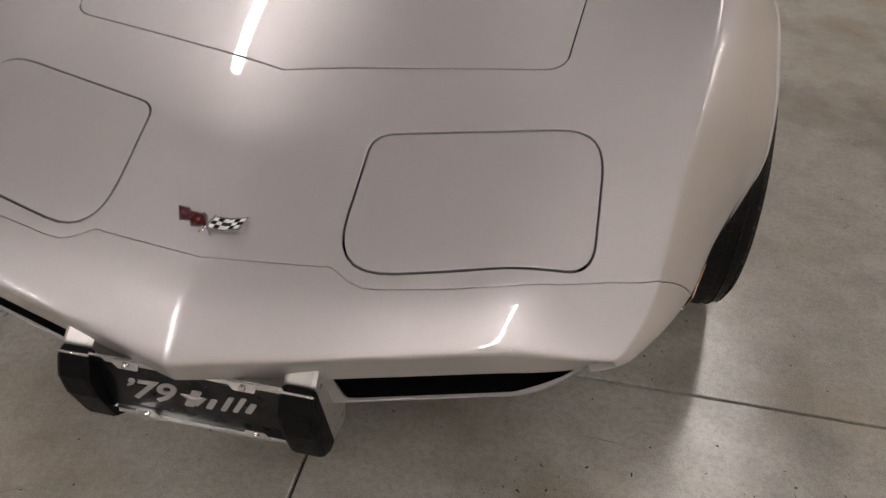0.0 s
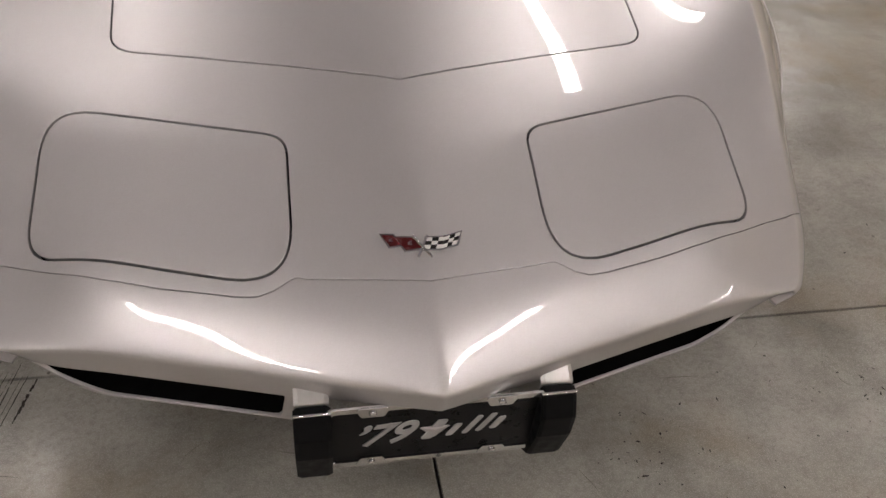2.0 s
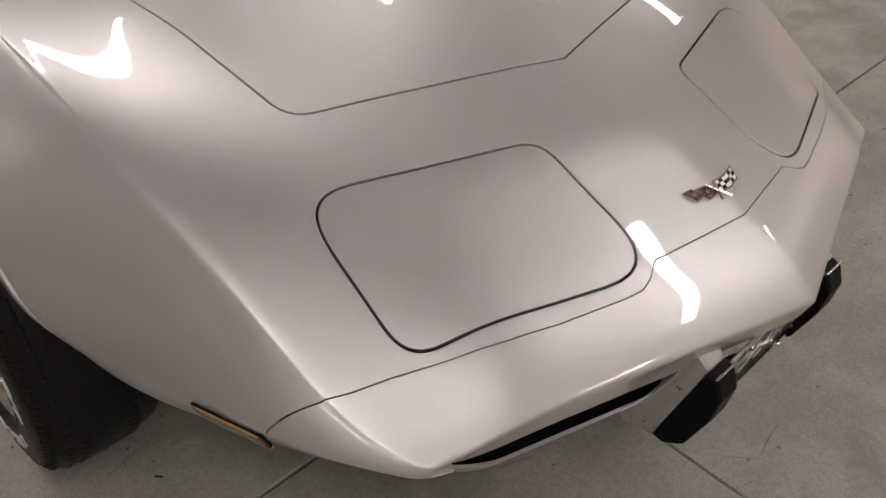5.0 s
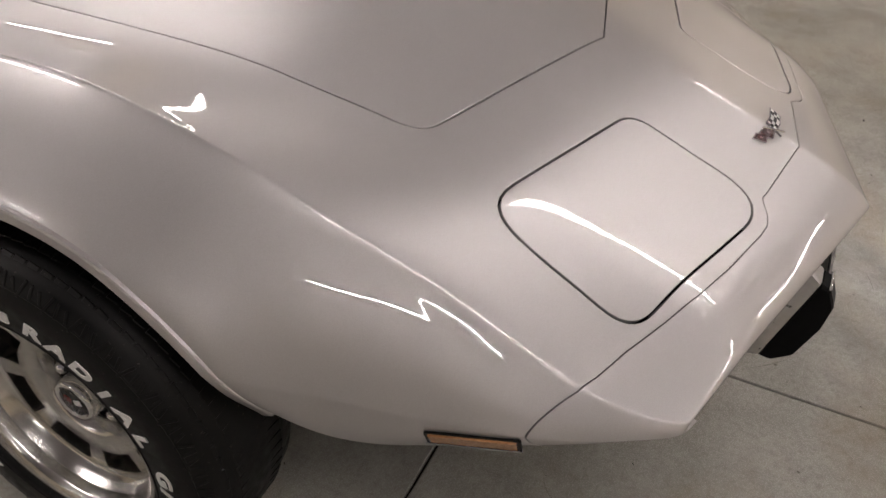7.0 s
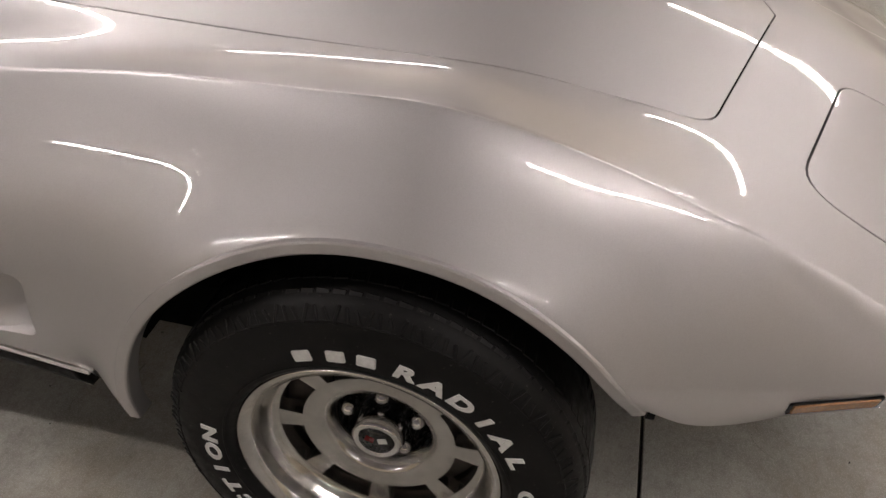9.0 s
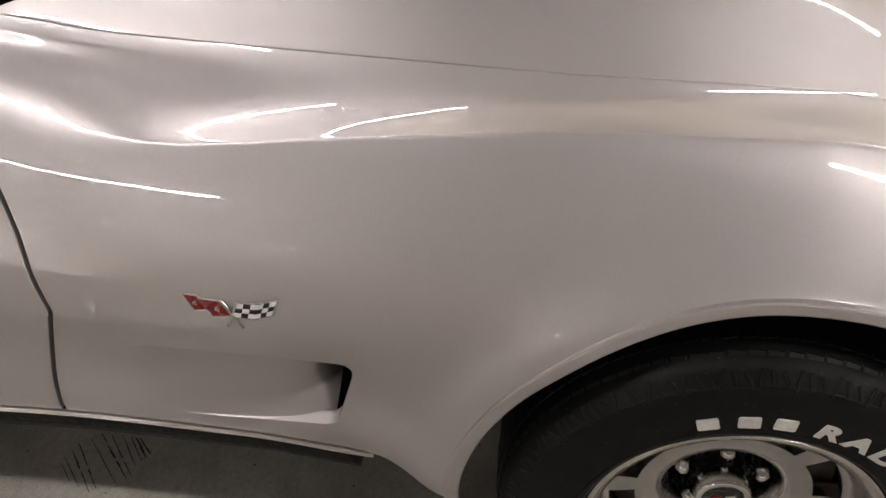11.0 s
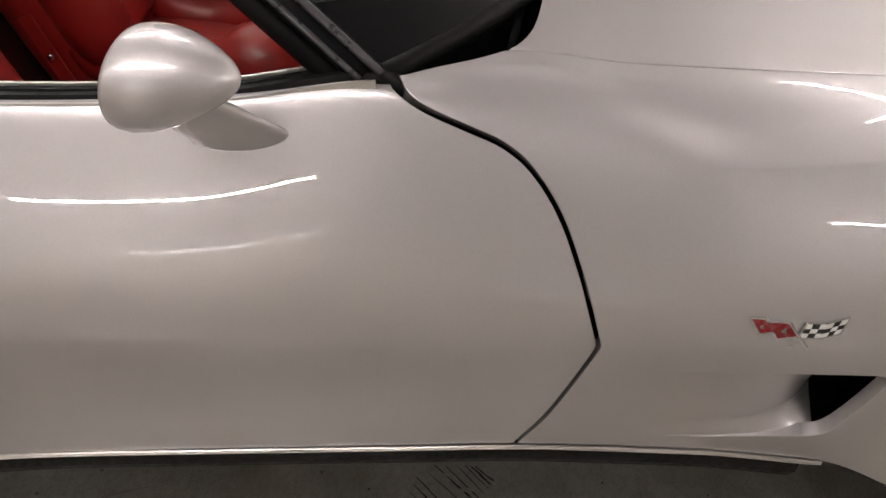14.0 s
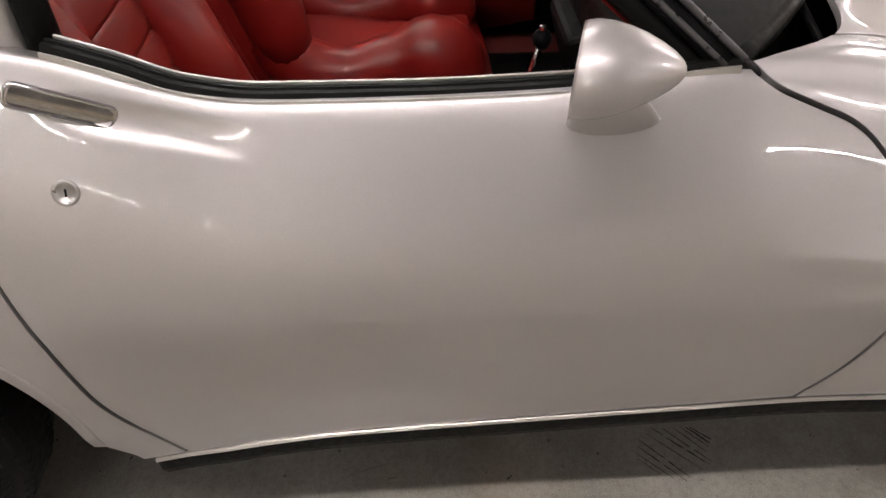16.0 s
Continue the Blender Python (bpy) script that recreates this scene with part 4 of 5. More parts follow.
def side_marker(side):
    c, n = on_side(0.478, 0.472, side)
    a, _ = on_side(0.42, 0.472, side)
    b, _ = on_side(0.536, 0.472, side)
    m = standing(c + n * 0.001, (a - b) if side < 0 else (b - a), n)
    m = m @ pose(0, 0, 0, 0, 0, 9 if side < 0 else -9)
    bm = bmesh.new()
    outer = rounded([(-0.062, -0.016), (0.062, -0.016), (0.062, 0.016), (-0.062, 0.016)], 0.003, 3)
    plate_of(bm, outer, 0.004, m @ pose(0, 0, -0.003))
    lamp = part("side_marker", bm, BLACK_TRIM, car, "amber side marker lamp in a dark bezel", smooth=False)
    bm = bmesh.new()
    box(bm, 0.114, 0.024, 0.006, m @ pose(0, 0.002, 0.001), 0.002)
    part("lens", bm, AMBER, lamp, "amber plastic lens", smooth=False)
    bm = bmesh.new()
    box(bm, 0.126, 0.004, 0.006, m @ pose(0, -0.0155, 0.001), 0.001)
    part("bezel", bm, CHROME, lamp, smooth=False)


def vent_of(side):
    """The scooped outlet behind the front wheel: a shallow ramp that deepens forward, and near-black boxes for the
    shaded slot under the fender's edge.
    """
    bm = bmesh.new()
    ny, nz = 64, 40
    rows = []
    ease = lambda t: min(1.0, max(0.0, t)) ** 2 * (3 - 2 * min(1.0, max(0.0, t)))
    for i in range(ny + 1):
        a = i / ny                       # 0 at the rear, 1 at the front
        y = 1.935 - a * (1.935 - 1.606)
        ring = []
        for j in range(nz + 1):
            b = j / nz                   # 0 below, 1 above
            z = 0.365 + b * (0.562 - 0.365)
            p, n = on_side(y, z, side)
            deep = 0.036 * a ** 1.5 + 0.13 * a ** 7.5
            ledge = ease((b - 0.06) / 0.20)
            roof = ease((1 - b) / 0.10)
            ring.append(bm.verts.new(p - n * (-0.0010 + 0.0040 * min(1, a * 3) ** 2 + deep * ledge * (0.12 + 0.88 * roof))))
        rows.append(ring)
    for r0, r1 in zip(rows[:-1], rows[1:]):
        for j in range(nz):
            bm.faces.new((r0[j], r0[j + 1], r1[j + 1], r1[j]))
    bmesh.ops.recalc_face_normals(bm, faces=bm.faces[:])
    if sum(f.normal.x for f in bm.faces) * side < 0:
        bmesh.ops.reverse_faces(bm, faces=bm.faces[:])
    # the scoop's deep front end is split off in near-black: its shade as colour
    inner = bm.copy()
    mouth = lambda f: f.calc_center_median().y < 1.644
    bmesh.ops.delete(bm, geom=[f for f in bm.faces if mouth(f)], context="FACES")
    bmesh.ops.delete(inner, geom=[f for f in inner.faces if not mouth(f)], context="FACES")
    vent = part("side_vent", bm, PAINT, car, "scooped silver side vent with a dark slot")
    part("vent_shade", inner, DARK, vent, "near-black front end of the scoop, its shade put into the colour")
    # near-black boxes stand in for the shade deep in the slot
    bm = bmesh.new()
    box(bm, 0.010, 0.16, 0.22, pose(side * 0.748, 1.598, 0.462, 0, 11 * side, 0))
    box(bm, 0.11, 0.006, 0.19, pose(side * 0.755, 1.520, 0.462))
    for z in (0.362, 0.566):
        box(bm, 0.11, 0.15, 0.006, pose(side * 0.750, 1.595, z))
    part("vent_slot_shade", bm, DARK, vent, smooth=False)


for s in (-1, 1):
    grille_of(s)
    guard_of(s)
    side_marker(s)
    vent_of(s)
show_plate()
hp, hn = on_top(-0.006, 0.255)
emblem_of(0.112, standing(hp + hn * 0.001, (1, 0, 0), hn), car, ENAMEL_MAROON)
for s in (-1, 1):
    ep, en = on_side(1.745, 0.629, s)
    emblem_of(0.116, standing(ep + en * 0.001, (0, s, 0), en) @ pose(0, 0, 0, 0, 0, -5 * s), car, ENAMEL_RED)

# ---- wheels ----
TYRE_R = 0.319


def wheel_of():
    """A wheel about the local z axis, its outer face towards +z, x forward of the car's flank, y up."""
    bm = bmesh.new()
    # rim: rolled lip, bright ring, stepped barrel
    turned(bm, [(0.160, -0.150), (0.170, -0.060), (0.173, -0.038), (0.1755, -0.020), (0.1772, -0.004), (0.1785, 0.018), (0.181, 0.026), (0.186, 0.029), (0.192, 0.034), (0.198, 0.036), (0.201, 0.031), (0.200, 0.0), (0.18, -0.06), (0.175, -0.15)], 96)
    wheel = part("wheel", bm, ALLOY, None, "polished alloy wheel with eight slots and raised white lettered tyre")
    # slotted disc
    bm = bmesh.new()
    per, spokes = 14, 8
    steps = per * spokes
    radii = [(0.076, -0.056), (0.081, -0.040), (0.087, -0.032), (0.097, -0.029), (0.120, -0.028), (0.157, -0.025), (0.163, -0.024), (0.168, -0.020), (0.1725, -0.011), (0.1768, 0.002)]
    rings = [[bm.verts.new((r * math.cos(2 * math.pi * i / steps), r * math.sin(2 * math.pi * i / steps), h)) for i in range(steps)] for r, h in radii]
    for k, (a, b) in enumerate(zip(rings[:-1], rings[1:])):
        for i in range(steps):
            if k in (4,) and 2 <= (i % per) < 12:
                continue
            bm.faces.new((a[i], a[(i + 1) % steps], b[(i + 1) % steps], b[i]))
    bmesh.ops.recalc_face_normals(bm, faces=bm.faces[:])
    if sum(f.normal.z for f in bm.faces) < 0:
        bmesh.ops.reverse_faces(bm, faces=bm.faces[:])
    edge = [e for e in bm.edges if e.is_boundary and min(v.co.xy.length for v in e.verts) > 0.10 and max(v.co.xy.length for v in e.verts) < 0.16]
    for e in edge:
        e.smooth = False
    got = bmesh.ops.extrude_edge_only(bm, edges=edge)
    for v in [g for g in got["geom"] if isinstance(g, bmesh.types.BMVert)]:
        v.co.z -= 0.024
    part("slotted_disc", bm, ALLOY, wheel)
    # dark drum behind the slots and the cup round the hub
    bm = bmesh.new()
    turned(bm, [(0.0, -0.112), (0.10, -0.112), (0.104, -0.062), (0.158, -0.064), (0.16, -0.15)], 48)
    part("brake_drum", bm, DRUM, wheel)
    bm = bmesh.new()
    turned(bm, [(0.077, -0.060), (0.075, -0.096), (0.041, -0.098), (0.039, -0.050), (0.037, -0.020)], 48)
    part("hub_cup", bm, ENAMEL_BLACK, wheel)
    for k in range(5):
        a = math.radians(90 + 72 * k)
        bm = bmesh.new()
        turned(bm, [(0.0135, -0.047), (0.0135, -0.012), (0.0105, -0.003), (0.005, 0.001), (0.0, 0.002)], 6, pose(0.057 * math.cos(a), 0.057 * math.sin(a), -0.044))
        part("lug_nut", bm, CHROME, wheel)
    bm = bmesh.new()
    turned(bm, [(0.039, -0.012), (0.039, 0.008), (0.037, 0.013), (0.031, 0.0145), (0.0285, 0.011), (0.0, 0.0108)], 48, pose(0, 0, -0.029))
    part("centre_cap", bm, CHROME, wheel, "chrome centre cap")
    bm = bmesh.new()
    turned(bm, [(0.0272, 0.0108), (0.0270, 0.0122), (0.0, 0.0124)], 40, pose(0, 0, -0.029))
    part("cap_disc", bm, ENAMEL_BLACK, wheel)
    for x, mat in ((-0.010, ENAMEL_RED), (0.010, ENAMEL_WHITE)):
        bm = bmesh.new()
        box(bm, 0.014, 0.010, 0.001, pose(x, 0.003, -0.0161, 0, 0, -18 if x < 0 else 18))
        part("cap_mark", bm, mat, wheel, smooth=False)
    # tyre
    bm = bmesh.new()
    prof = [(0.190, -0.155), (0.210, -0.166), (0.255, -0.176), (0.292, -0.168), (0.306, -0.150), (0.315, -0.11), (TYRE_R, -0.060), (0.316, -0.012), (0.311, 0.012), (0.303, 0.026),
            (0.293, 0.035), (0.283, 0.040), (0.270, 0.0435), (0.260, 0.045), (0.252, 0.045), (0.222, 0.045), (0.214, 0.0435), (0.210, 0.0425), (0.207, 0.041), (0.203, 0.037), (0.2, 0.030), (0.197, 0.02)]
    turned(bm, prof, 128)
    tyre = part("tyre", bm, RUBBER, wheel, "black tyre with raised white lettering")
    # shoulder ribs of the tread, slanted, and fine beads on the wall
    bm = bmesh.new()
    for k in range(90):
        a = 2 * math.pi * k / 90
        for r, h, wz, tilt in ((0.3150, -0.036, 0.046, 7), (0.3065, 0.013, 0.024, -5), (0.3150, -0.09, 0.045, -7)):
            turn = Matrix.Rotation(a + 0.02 * (h < 0), 4, "Z")
            face = 0 if h < 0 else 36
            box(bm, 0.0045, 0.0188, wz, turn @ pose(r, 0, h) @ Matrix.Rotation(math.radians(-face), 4, "Y") @ Matrix.Rotation(math.radians(tilt), 4, "X"), 0.0012, 1)
    for k in range(132):
        a = 2 * math.pi * k / 132
        turn = Matrix.Rotation(a, 4, "Z")
        lean = math.radians((24, 10, -14)[k % 3])
        box(bm, 0.019 + 0.004 * (k % 3), 0.0052, 0.0024, turn @ pose(0.2965, 0, 0.0325) @ Matrix.Rotation(math.radians(34), 4, "Y") @ Matrix.Rotation(lean, 4, "Z"), 0.001, 1)
    part("tread", bm, RUBBER, wheel, "worn black tread", smooth=False)
    for r, z in ((0.289, 0.0375), (0.2155, 0.0442)):
        bm = bmesh.new()
        turned(bm, [(r - 0.0016, z - 0.002), (r - 0.001, z + 0.0012), (r + 0.001, z + 0.0012), (r + 0.0016, z - 0.002)], 128)
        part("tyre_bead", bm, RUBBER, wheel)
    # raised white words round the wall, clockwise from the top
    at = lambda deg, r: pose(0, 0, 0.0452, 0, 0, -deg) @ pose(0, r, 0)
    rim_words = (("RADIAL", 15, 64.7), ("G/T", 83, 98), ("TURBO", 128, 170), ("ACTION", 225, 273.7))
    for text, a0, a1 in rim_words:
        step = (a1 - a0) / max(1, len(text) - 1)
        for k, ch in enumerate(text):
            words("tyre_letter", ch, 0.031, 0.0012, WHITE_RUBBER, wheel, at(a0 + step * k, 0.236) @ Matrix.Diagonal((1.5, 1, 1, 1)), 0.12, "", 1.0, 0.0013)
    for a in (-18.4, -7, 3):
        bm = bmesh.new()
        box(bm, 0.026, 0.019, 0.0022, at(a, 0.236), 0.002, 1)
        part("tyre_bar", bm, WHITE_RUBBER, wheel, smooth=False)
    return wheel


first_wheel = wheel_of()
first_wheel.parent = car
facing = Matrix(((0, 0, -1, 0), (-1, 0, 0, 0), (0, 1, 0, 0), (0, 0, 0, 1)))
spots = [(-0.842, WHEEL_Y, 1), (-0.842, REAR_Y, 1), (0.842, WHEEL_Y, -1), (0.842, REAR_Y, -1)]
for k, (x, y, s) in enumerate(spots):
    m = pose(x, y, TYRE_R - 0.001) @ pose(0, 0, 0, 0, 0, 0 if s > 0 else 180) @ facing
    if k == 0:
        first_wheel.matrix_basis = m
    else:
        copy_thing(first_wheel, m)

# wheelhouses, underbody light block, stone flaps
for side in (-1, 1):
    for y0 in (WHEEL_Y, REAR_Y):
        bm = bmesh.new()
        arc = [math.radians(a) for a in range(8, 140 if y0 == WHEEL_Y else 173, 6)]
        rings = [[bm.verts.new((side * x, y0 + r * math.cos(a), 0.322 + r * 1.03 * math.sin(a))) for a in arc] for x, r in ((0.45, 0.40), (0.77, 0.40), (0.77, 0.412), (0.45, 0.412))]
        for a, b in zip(rings, rings[1:] + rings[:1]):
            for i in range(len(arc) - 1):
                bm.faces.new((a[i], a[i + 1], b[i + 1], b[i]))
        bmesh.ops.recalc_face_normals(bm, faces=bm.faces[:])
        part("wheelhouse", bm, DARK, car)
    bm = bmesh.new()
    plate_of(bm, rounded([(0, -0.08), (0.15, -0.08), (0.16, 0.16), (0.02, 0.17)], 0.03), 0.012, Matrix(((side, 0, 0, side * 0.555), (0, 0, 1, 0.695), (0, 1, 0, 0.415), (0, 0, 0, 1))))
    part("stone_flap", bm, BLACK_PLASTIC, car, smooth=False)
# dark boxes added under the body to block light
bm = bmesh.new()
box(bm, 1.10, 3.1, 0.16, pose(0, 2.6, 0.25), 0.03)
box(bm, 0.80, 0.9, 0.14, pose(0, 0.9, 0.43), 0.03)
part("underbody_block", bm, DARK, car, smooth=False)
# rolled lips round the wheel openings
for side in (-1, 1):
    for y0, ry, rz, a0, a1 in ((WHEEL_Y - 0.005, 0.388, 0.386, -3, 158), (REAR_Y, 0.44, 0.385, 20, 180)):
        path = []
        for k in range(73):
            a = math.radians(a0 + (a1 - a0) * k / 72)
            out = Vector((0, math.cos(a), math.sin(a)))
            p, n = on_side(y0 + ry * math.cos(a), 0.322 + rz * math.sin(a), side)
            path.append((tuple(p), tuple(out), (side, 0, 0)))
        bm = bmesh.new()
        sweep(bm, path, [(0.008, -0.006), (0.006, 0.0012), (0.003, 0.0026), (-0.011, 0.0026), (-0.0135, 0.001), (-0.0145, -0.003), (-0.0145, -0.03), (0.008, -0.03)])
        part("arch_lip", bm, PAINT, car, smooth=False)
# sill trim
for side in (-1, 1):
    path = []
    for y in np.linspace(1.60, 3.135, 110):
        z = float(sill_z(y))
        path.append(((side * float(sill_x(y)), y, z), (side, 0, 0), (0, 0, 1)))
    bm = bmesh.new()
    sweep(bm, path, [(-0.03, -0.0028), (0.001, -0.0028), (0.003, -0.004), (0.003, -0.0062), (0.0, -0.007), (0.0035, -0.008), (0.0035, -0.0102), (0.001, -0.0112), (-0.03, -0.013)])
    part("sill_trim", bm, BRIGHT_TRIM, car, "thin bright sill trim strip", smooth=False)
    bm = bmesh.new()
    sweep(bm, [((x - side * 0.012, y, z - 0.011), o, u) for (x, y, z), o, u in path if y > 1.625], [(-0.04, 0.013), (0.008, 0.013), (0.009, 0.0), (0.004, -0.034), (-0.014, -0.066), (-0.04, -0.070)])
    part("sill_panel", bm, BLACK_TRIM, car, "black lower sill panel")

# ---- doors: mirror, handle, lock, window sill strips ----


def mirror_of(side, door):
    """A bullet-shaped painted mirror on a raked foot."""
    c = Vector((side * 0.840, 2.449, 0.952))
    slant = Matrix.Identity(4)
    slant[1][2] = -0.14
    bm = bmesh.new()
    steps = 36
    prof = [(0.0, -0.058), (0.040, -0.058), (0.050, -0.062), (0.0535, -0.066), (0.0545, -0.060), (0.0555, -0.045), (0.0535, -0.022), (0.0485, 0.003), (0.041, 0.028), (0.0315, 0.052), (0.0215, 0.073), (0.0125, 0.086), (0.006, 0.0915), (0.0, 0.093)]
    m = Matrix.Translation(c) @ slant @ pose(0, 0, 0, 85, 0, 16 * side) @ Matrix.Diagonal((1.18, 0.97, 0.74, 1))
    turned(bm, prof, steps, m)
    body = part("mirror", bm, PAINT, door, "silver bullet-shaped door mirror on a raked foot")
    bm = bmesh.new()
    turned(bm, [(0.0, -0.0595), (0.047, -0.0595), (0.047, -0.061), (0.0, -0.061)], steps, m)
    part("mirror_glass", bm, CHROME, body)
    bm = bmesh.new()
    rings = []
    for k in range(9):
        t = k / 8
        base, _ = on_side(2.418, 0.822, side)
        p = (base - Vector((side * 0.02, 0, 0))).lerp(c + Vector((-side * 0.01, 0.0, -0.03)), t)
        ry, rz = 0.066 * (1 - t) + 0.036 * t, 0.024 * (1 - t) + 0.026 * t
        p.y += 0.014 * t
        rings.append([bm.verts.new(p + Vector((0, ry * math.cos(a), rz * math.sin(a)))) for a in [2 * math.pi * i / 24 for i in range(24)]])
    for a, b in zip(rings[:-1], rings[1:]):
        for i in range(24):
            bm.faces.new((a[i], a[(i + 1) % 24], b[(i + 1) % 24], b[i]))
    bmesh.ops.recalc_face_normals(bm, faces=bm.faces[:])
    part("mirror_foot", bm, PAINT, body)


def handle_of(side, door):
    c, n = on_side(3.116, 0.876, side)
    m = standing(c + n * 0.004, (0, side, 0), n) @ pose(0, 0, 0, 0, 0, -20 if side < 0 else 20)
    bm = bmesh.new()
    ring = []
    outer = rounded([(-0.066, -0.017), (0.066, -0.017), (0.066, 0.017), (-0.066, 0.017)], 0.012, 5)
    inner = rounded([(-0.060, -0.012), (0.060, -0.012), (0.060, 0.012), (-0.060, 0.012)], 0.009, 5)
    for o, z in ((outer, -0.006), (outer, 0.004), (inner, 0.006), (inner, 0.001)):
        ring.append([bm.verts.new(m @ Vector((*p, z))) for p in o])
    for a, b in zip(ring[:-1], ring[1:]):
        for i in range(len(a)):
            bm.faces.new((a[i], a[(i + 1) % len(a)], b[(i + 1) % len(a)], b[i]))
    bmesh.ops.recalc_face_normals(bm, faces=bm.faces[:])
    handle = part("door_handle", bm, CHROME, door, "chrome flap door handle in a scooped hollow")
    bm = bmesh.new()
    rows = []
    for k in range(7):
        v = -0.0125 + 0.025 * k / 6
        rows.append([bm.verts.new(m @ Vector((-0.061 + 0.122 * i / 16, v, 0.002 + 0.0018 * math.sin(math.pi * k / 6)))) for i in range(17)])
    for a, b in zip(rows[:-1], rows[1:]):
        for i in range(16):
            bm.faces.new((a[i], a[i + 1], b[i + 1], b[i]))
    part("flap", bm, ALLOY, handle)
    c, n = on_side(3.124, 0.779, side)
    m = standing(c, (0, side, 0), n)
    bm = bmesh.new()
    turned(bm, [(0.0175, -0.002), (0.0175, 0.0025), (0.0155, 0.004), (0.0125, 0.0035), (0.0115, 0.001), (0.0, 0.001)], 32, m)
    lock = part("door_lock", bm, SATIN, door, "round bright door lock")
    bm = bmesh.new()
    box(bm, 0.0025, 0.010, 0.002, m @ pose(0, 0, 0.0015))
    part("key_slot", bm, BLACK_TRIM, lock, smooth=False)


def belt_path(side, inset, lift, y0=2.262, y1=3.135, steps=60):
    out = []
    for y in np.linspace(y0, y1, steps):
        out.append(((side * (float(crest_x(y)) - inset), y, float(crest_z(y)) + lift), (side, 0, 0), (0, 0, 1)))
    return out


def sill_strips(side, door):
    for name, inset, lift, prof, mat in (
            ("outer_strip", 0.009, 0.001, [(0.004, -0.003), (0.0035, 0.002), (0.001, 0.003), (-0.003, -0.004), (-0.003, -0.02), (0.003, -0.02)], BRIGHT_TRIM),
            ("outer_seal", 0.0155, 0.003, [(0.003, -0.02), (0.003, 0.000), (-0.001, 0.006), (-0.008, 0.007), (-0.013, 0.003), (-0.013, -0.02)], BLACK_TRIM),
            ("inner_seal", 0.0305, 0.005, [(0.002, -0.03), (0.0015, 0.000), (-0.001, 0.005), (-0.006, 0.006), (-0.009, 0.002), (-0.009, -0.03)], BLACK_TRIM),
            ("inner_strip", 0.0425, 0.010, [(0.003, -0.004), (0.0025, 0.003), (-0.001, 0.004), (-0.0035, 0.001), (-0.0035, -0.03), (0.003, -0.03)], BRIGHT_TRIM)):
        bm = bmesh.new()
        sweep(bm, belt_path(side, inset, lift, 2.335 if inset > 0.04 else 2.262), prof)
        part(name, bm, mat, door, smooth=False)
    bm = bmesh.new()
    sweep(bm, belt_path(side, 0.0465, -0.005, 2.31), [(0.0, 0.0), (-0.03, -0.01), (-0.05, -0.05), (-0.055, -0.30), (-0.05, -0.50), (0.0, -0.50)])
    part("inner_panel", bm, LEATHER, door, "red inner door panel")


for s, d in ((-1, PARTS["door"]), (1, PARTS["far_door"])):
    mirror_of(s, d)
    handle_of(s, d)
    sill_strips(s, d)

# ---- windshield ----


def screen_grid(n=40, m=16):
    """Places on the raked, bowed windshield: across, and from the cowl to the header."""
    rows = []
    for j in range(m + 1):
        t = j / m
        row = []
        for i in range(n + 1):
            u = 2 * i / n - 1
            w = 0.70 * (1 - t) + 0.585 * t
            bow = 0.30 * (1 - t) + 0.20 * t
            y = (1.965 + 0.44 * t) + bow * abs(u) ** 2.3
            z = 0.888 + (0.018 * (1 - u * u) * (1 - t)) + 0.30 * t - 0.02 * t * u * u
            row.append(Vector((w * u, y, z)))
        rows.append(row)
    return rows


screen = screen_grid()
bm = bmesh.new()
vs = [[bm.verts.new(p) for p in r] for r in screen]
for a, b in zip(vs[:-1], vs[1:]):
    for i in range(len(a) - 1):
        bm.faces.new((a[i], a[i + 1], b[i + 1], b[i]))
bmesh.ops.solidify(bm, geom=bm.faces[:], thickness=0.005)
windshield = part("windshield", bm, GLASS, car, "raked tinted windshield glass in a black frame")
windshield.visible_shadow = False
# black strip laid just over the glass along its lower edge
bm = bmesh.new()
rings = []
for i in range(len(screen[0])):
    side_ = abs(2 * i / (len(screen[0]) - 1) - 1)
    tall = 1.6 + 2.4 * side_ ** 3
    column = []
    for step_ in range(7):
        t = tall * step_ / 6
        column.append(screen[int(t)][i].lerp(screen[int(t) + 1][i], t - int(t)) + Vector((0, -0.004, 0.006)))
    rings.append([bm.verts.new(p) for p in column])
for r0, r1 in zip(rings[:-1], rings[1:]):
    for j in range(len(r0) - 1):
        bm.faces.new((r0[j], r0[j + 1], r1[j + 1], r1[j]))
bmesh.ops.recalc_face_normals(bm, faces=bm.faces[:])
part("glass_border", bm, BLACK_PLASTIC, windshield, "black border along the glass edge")
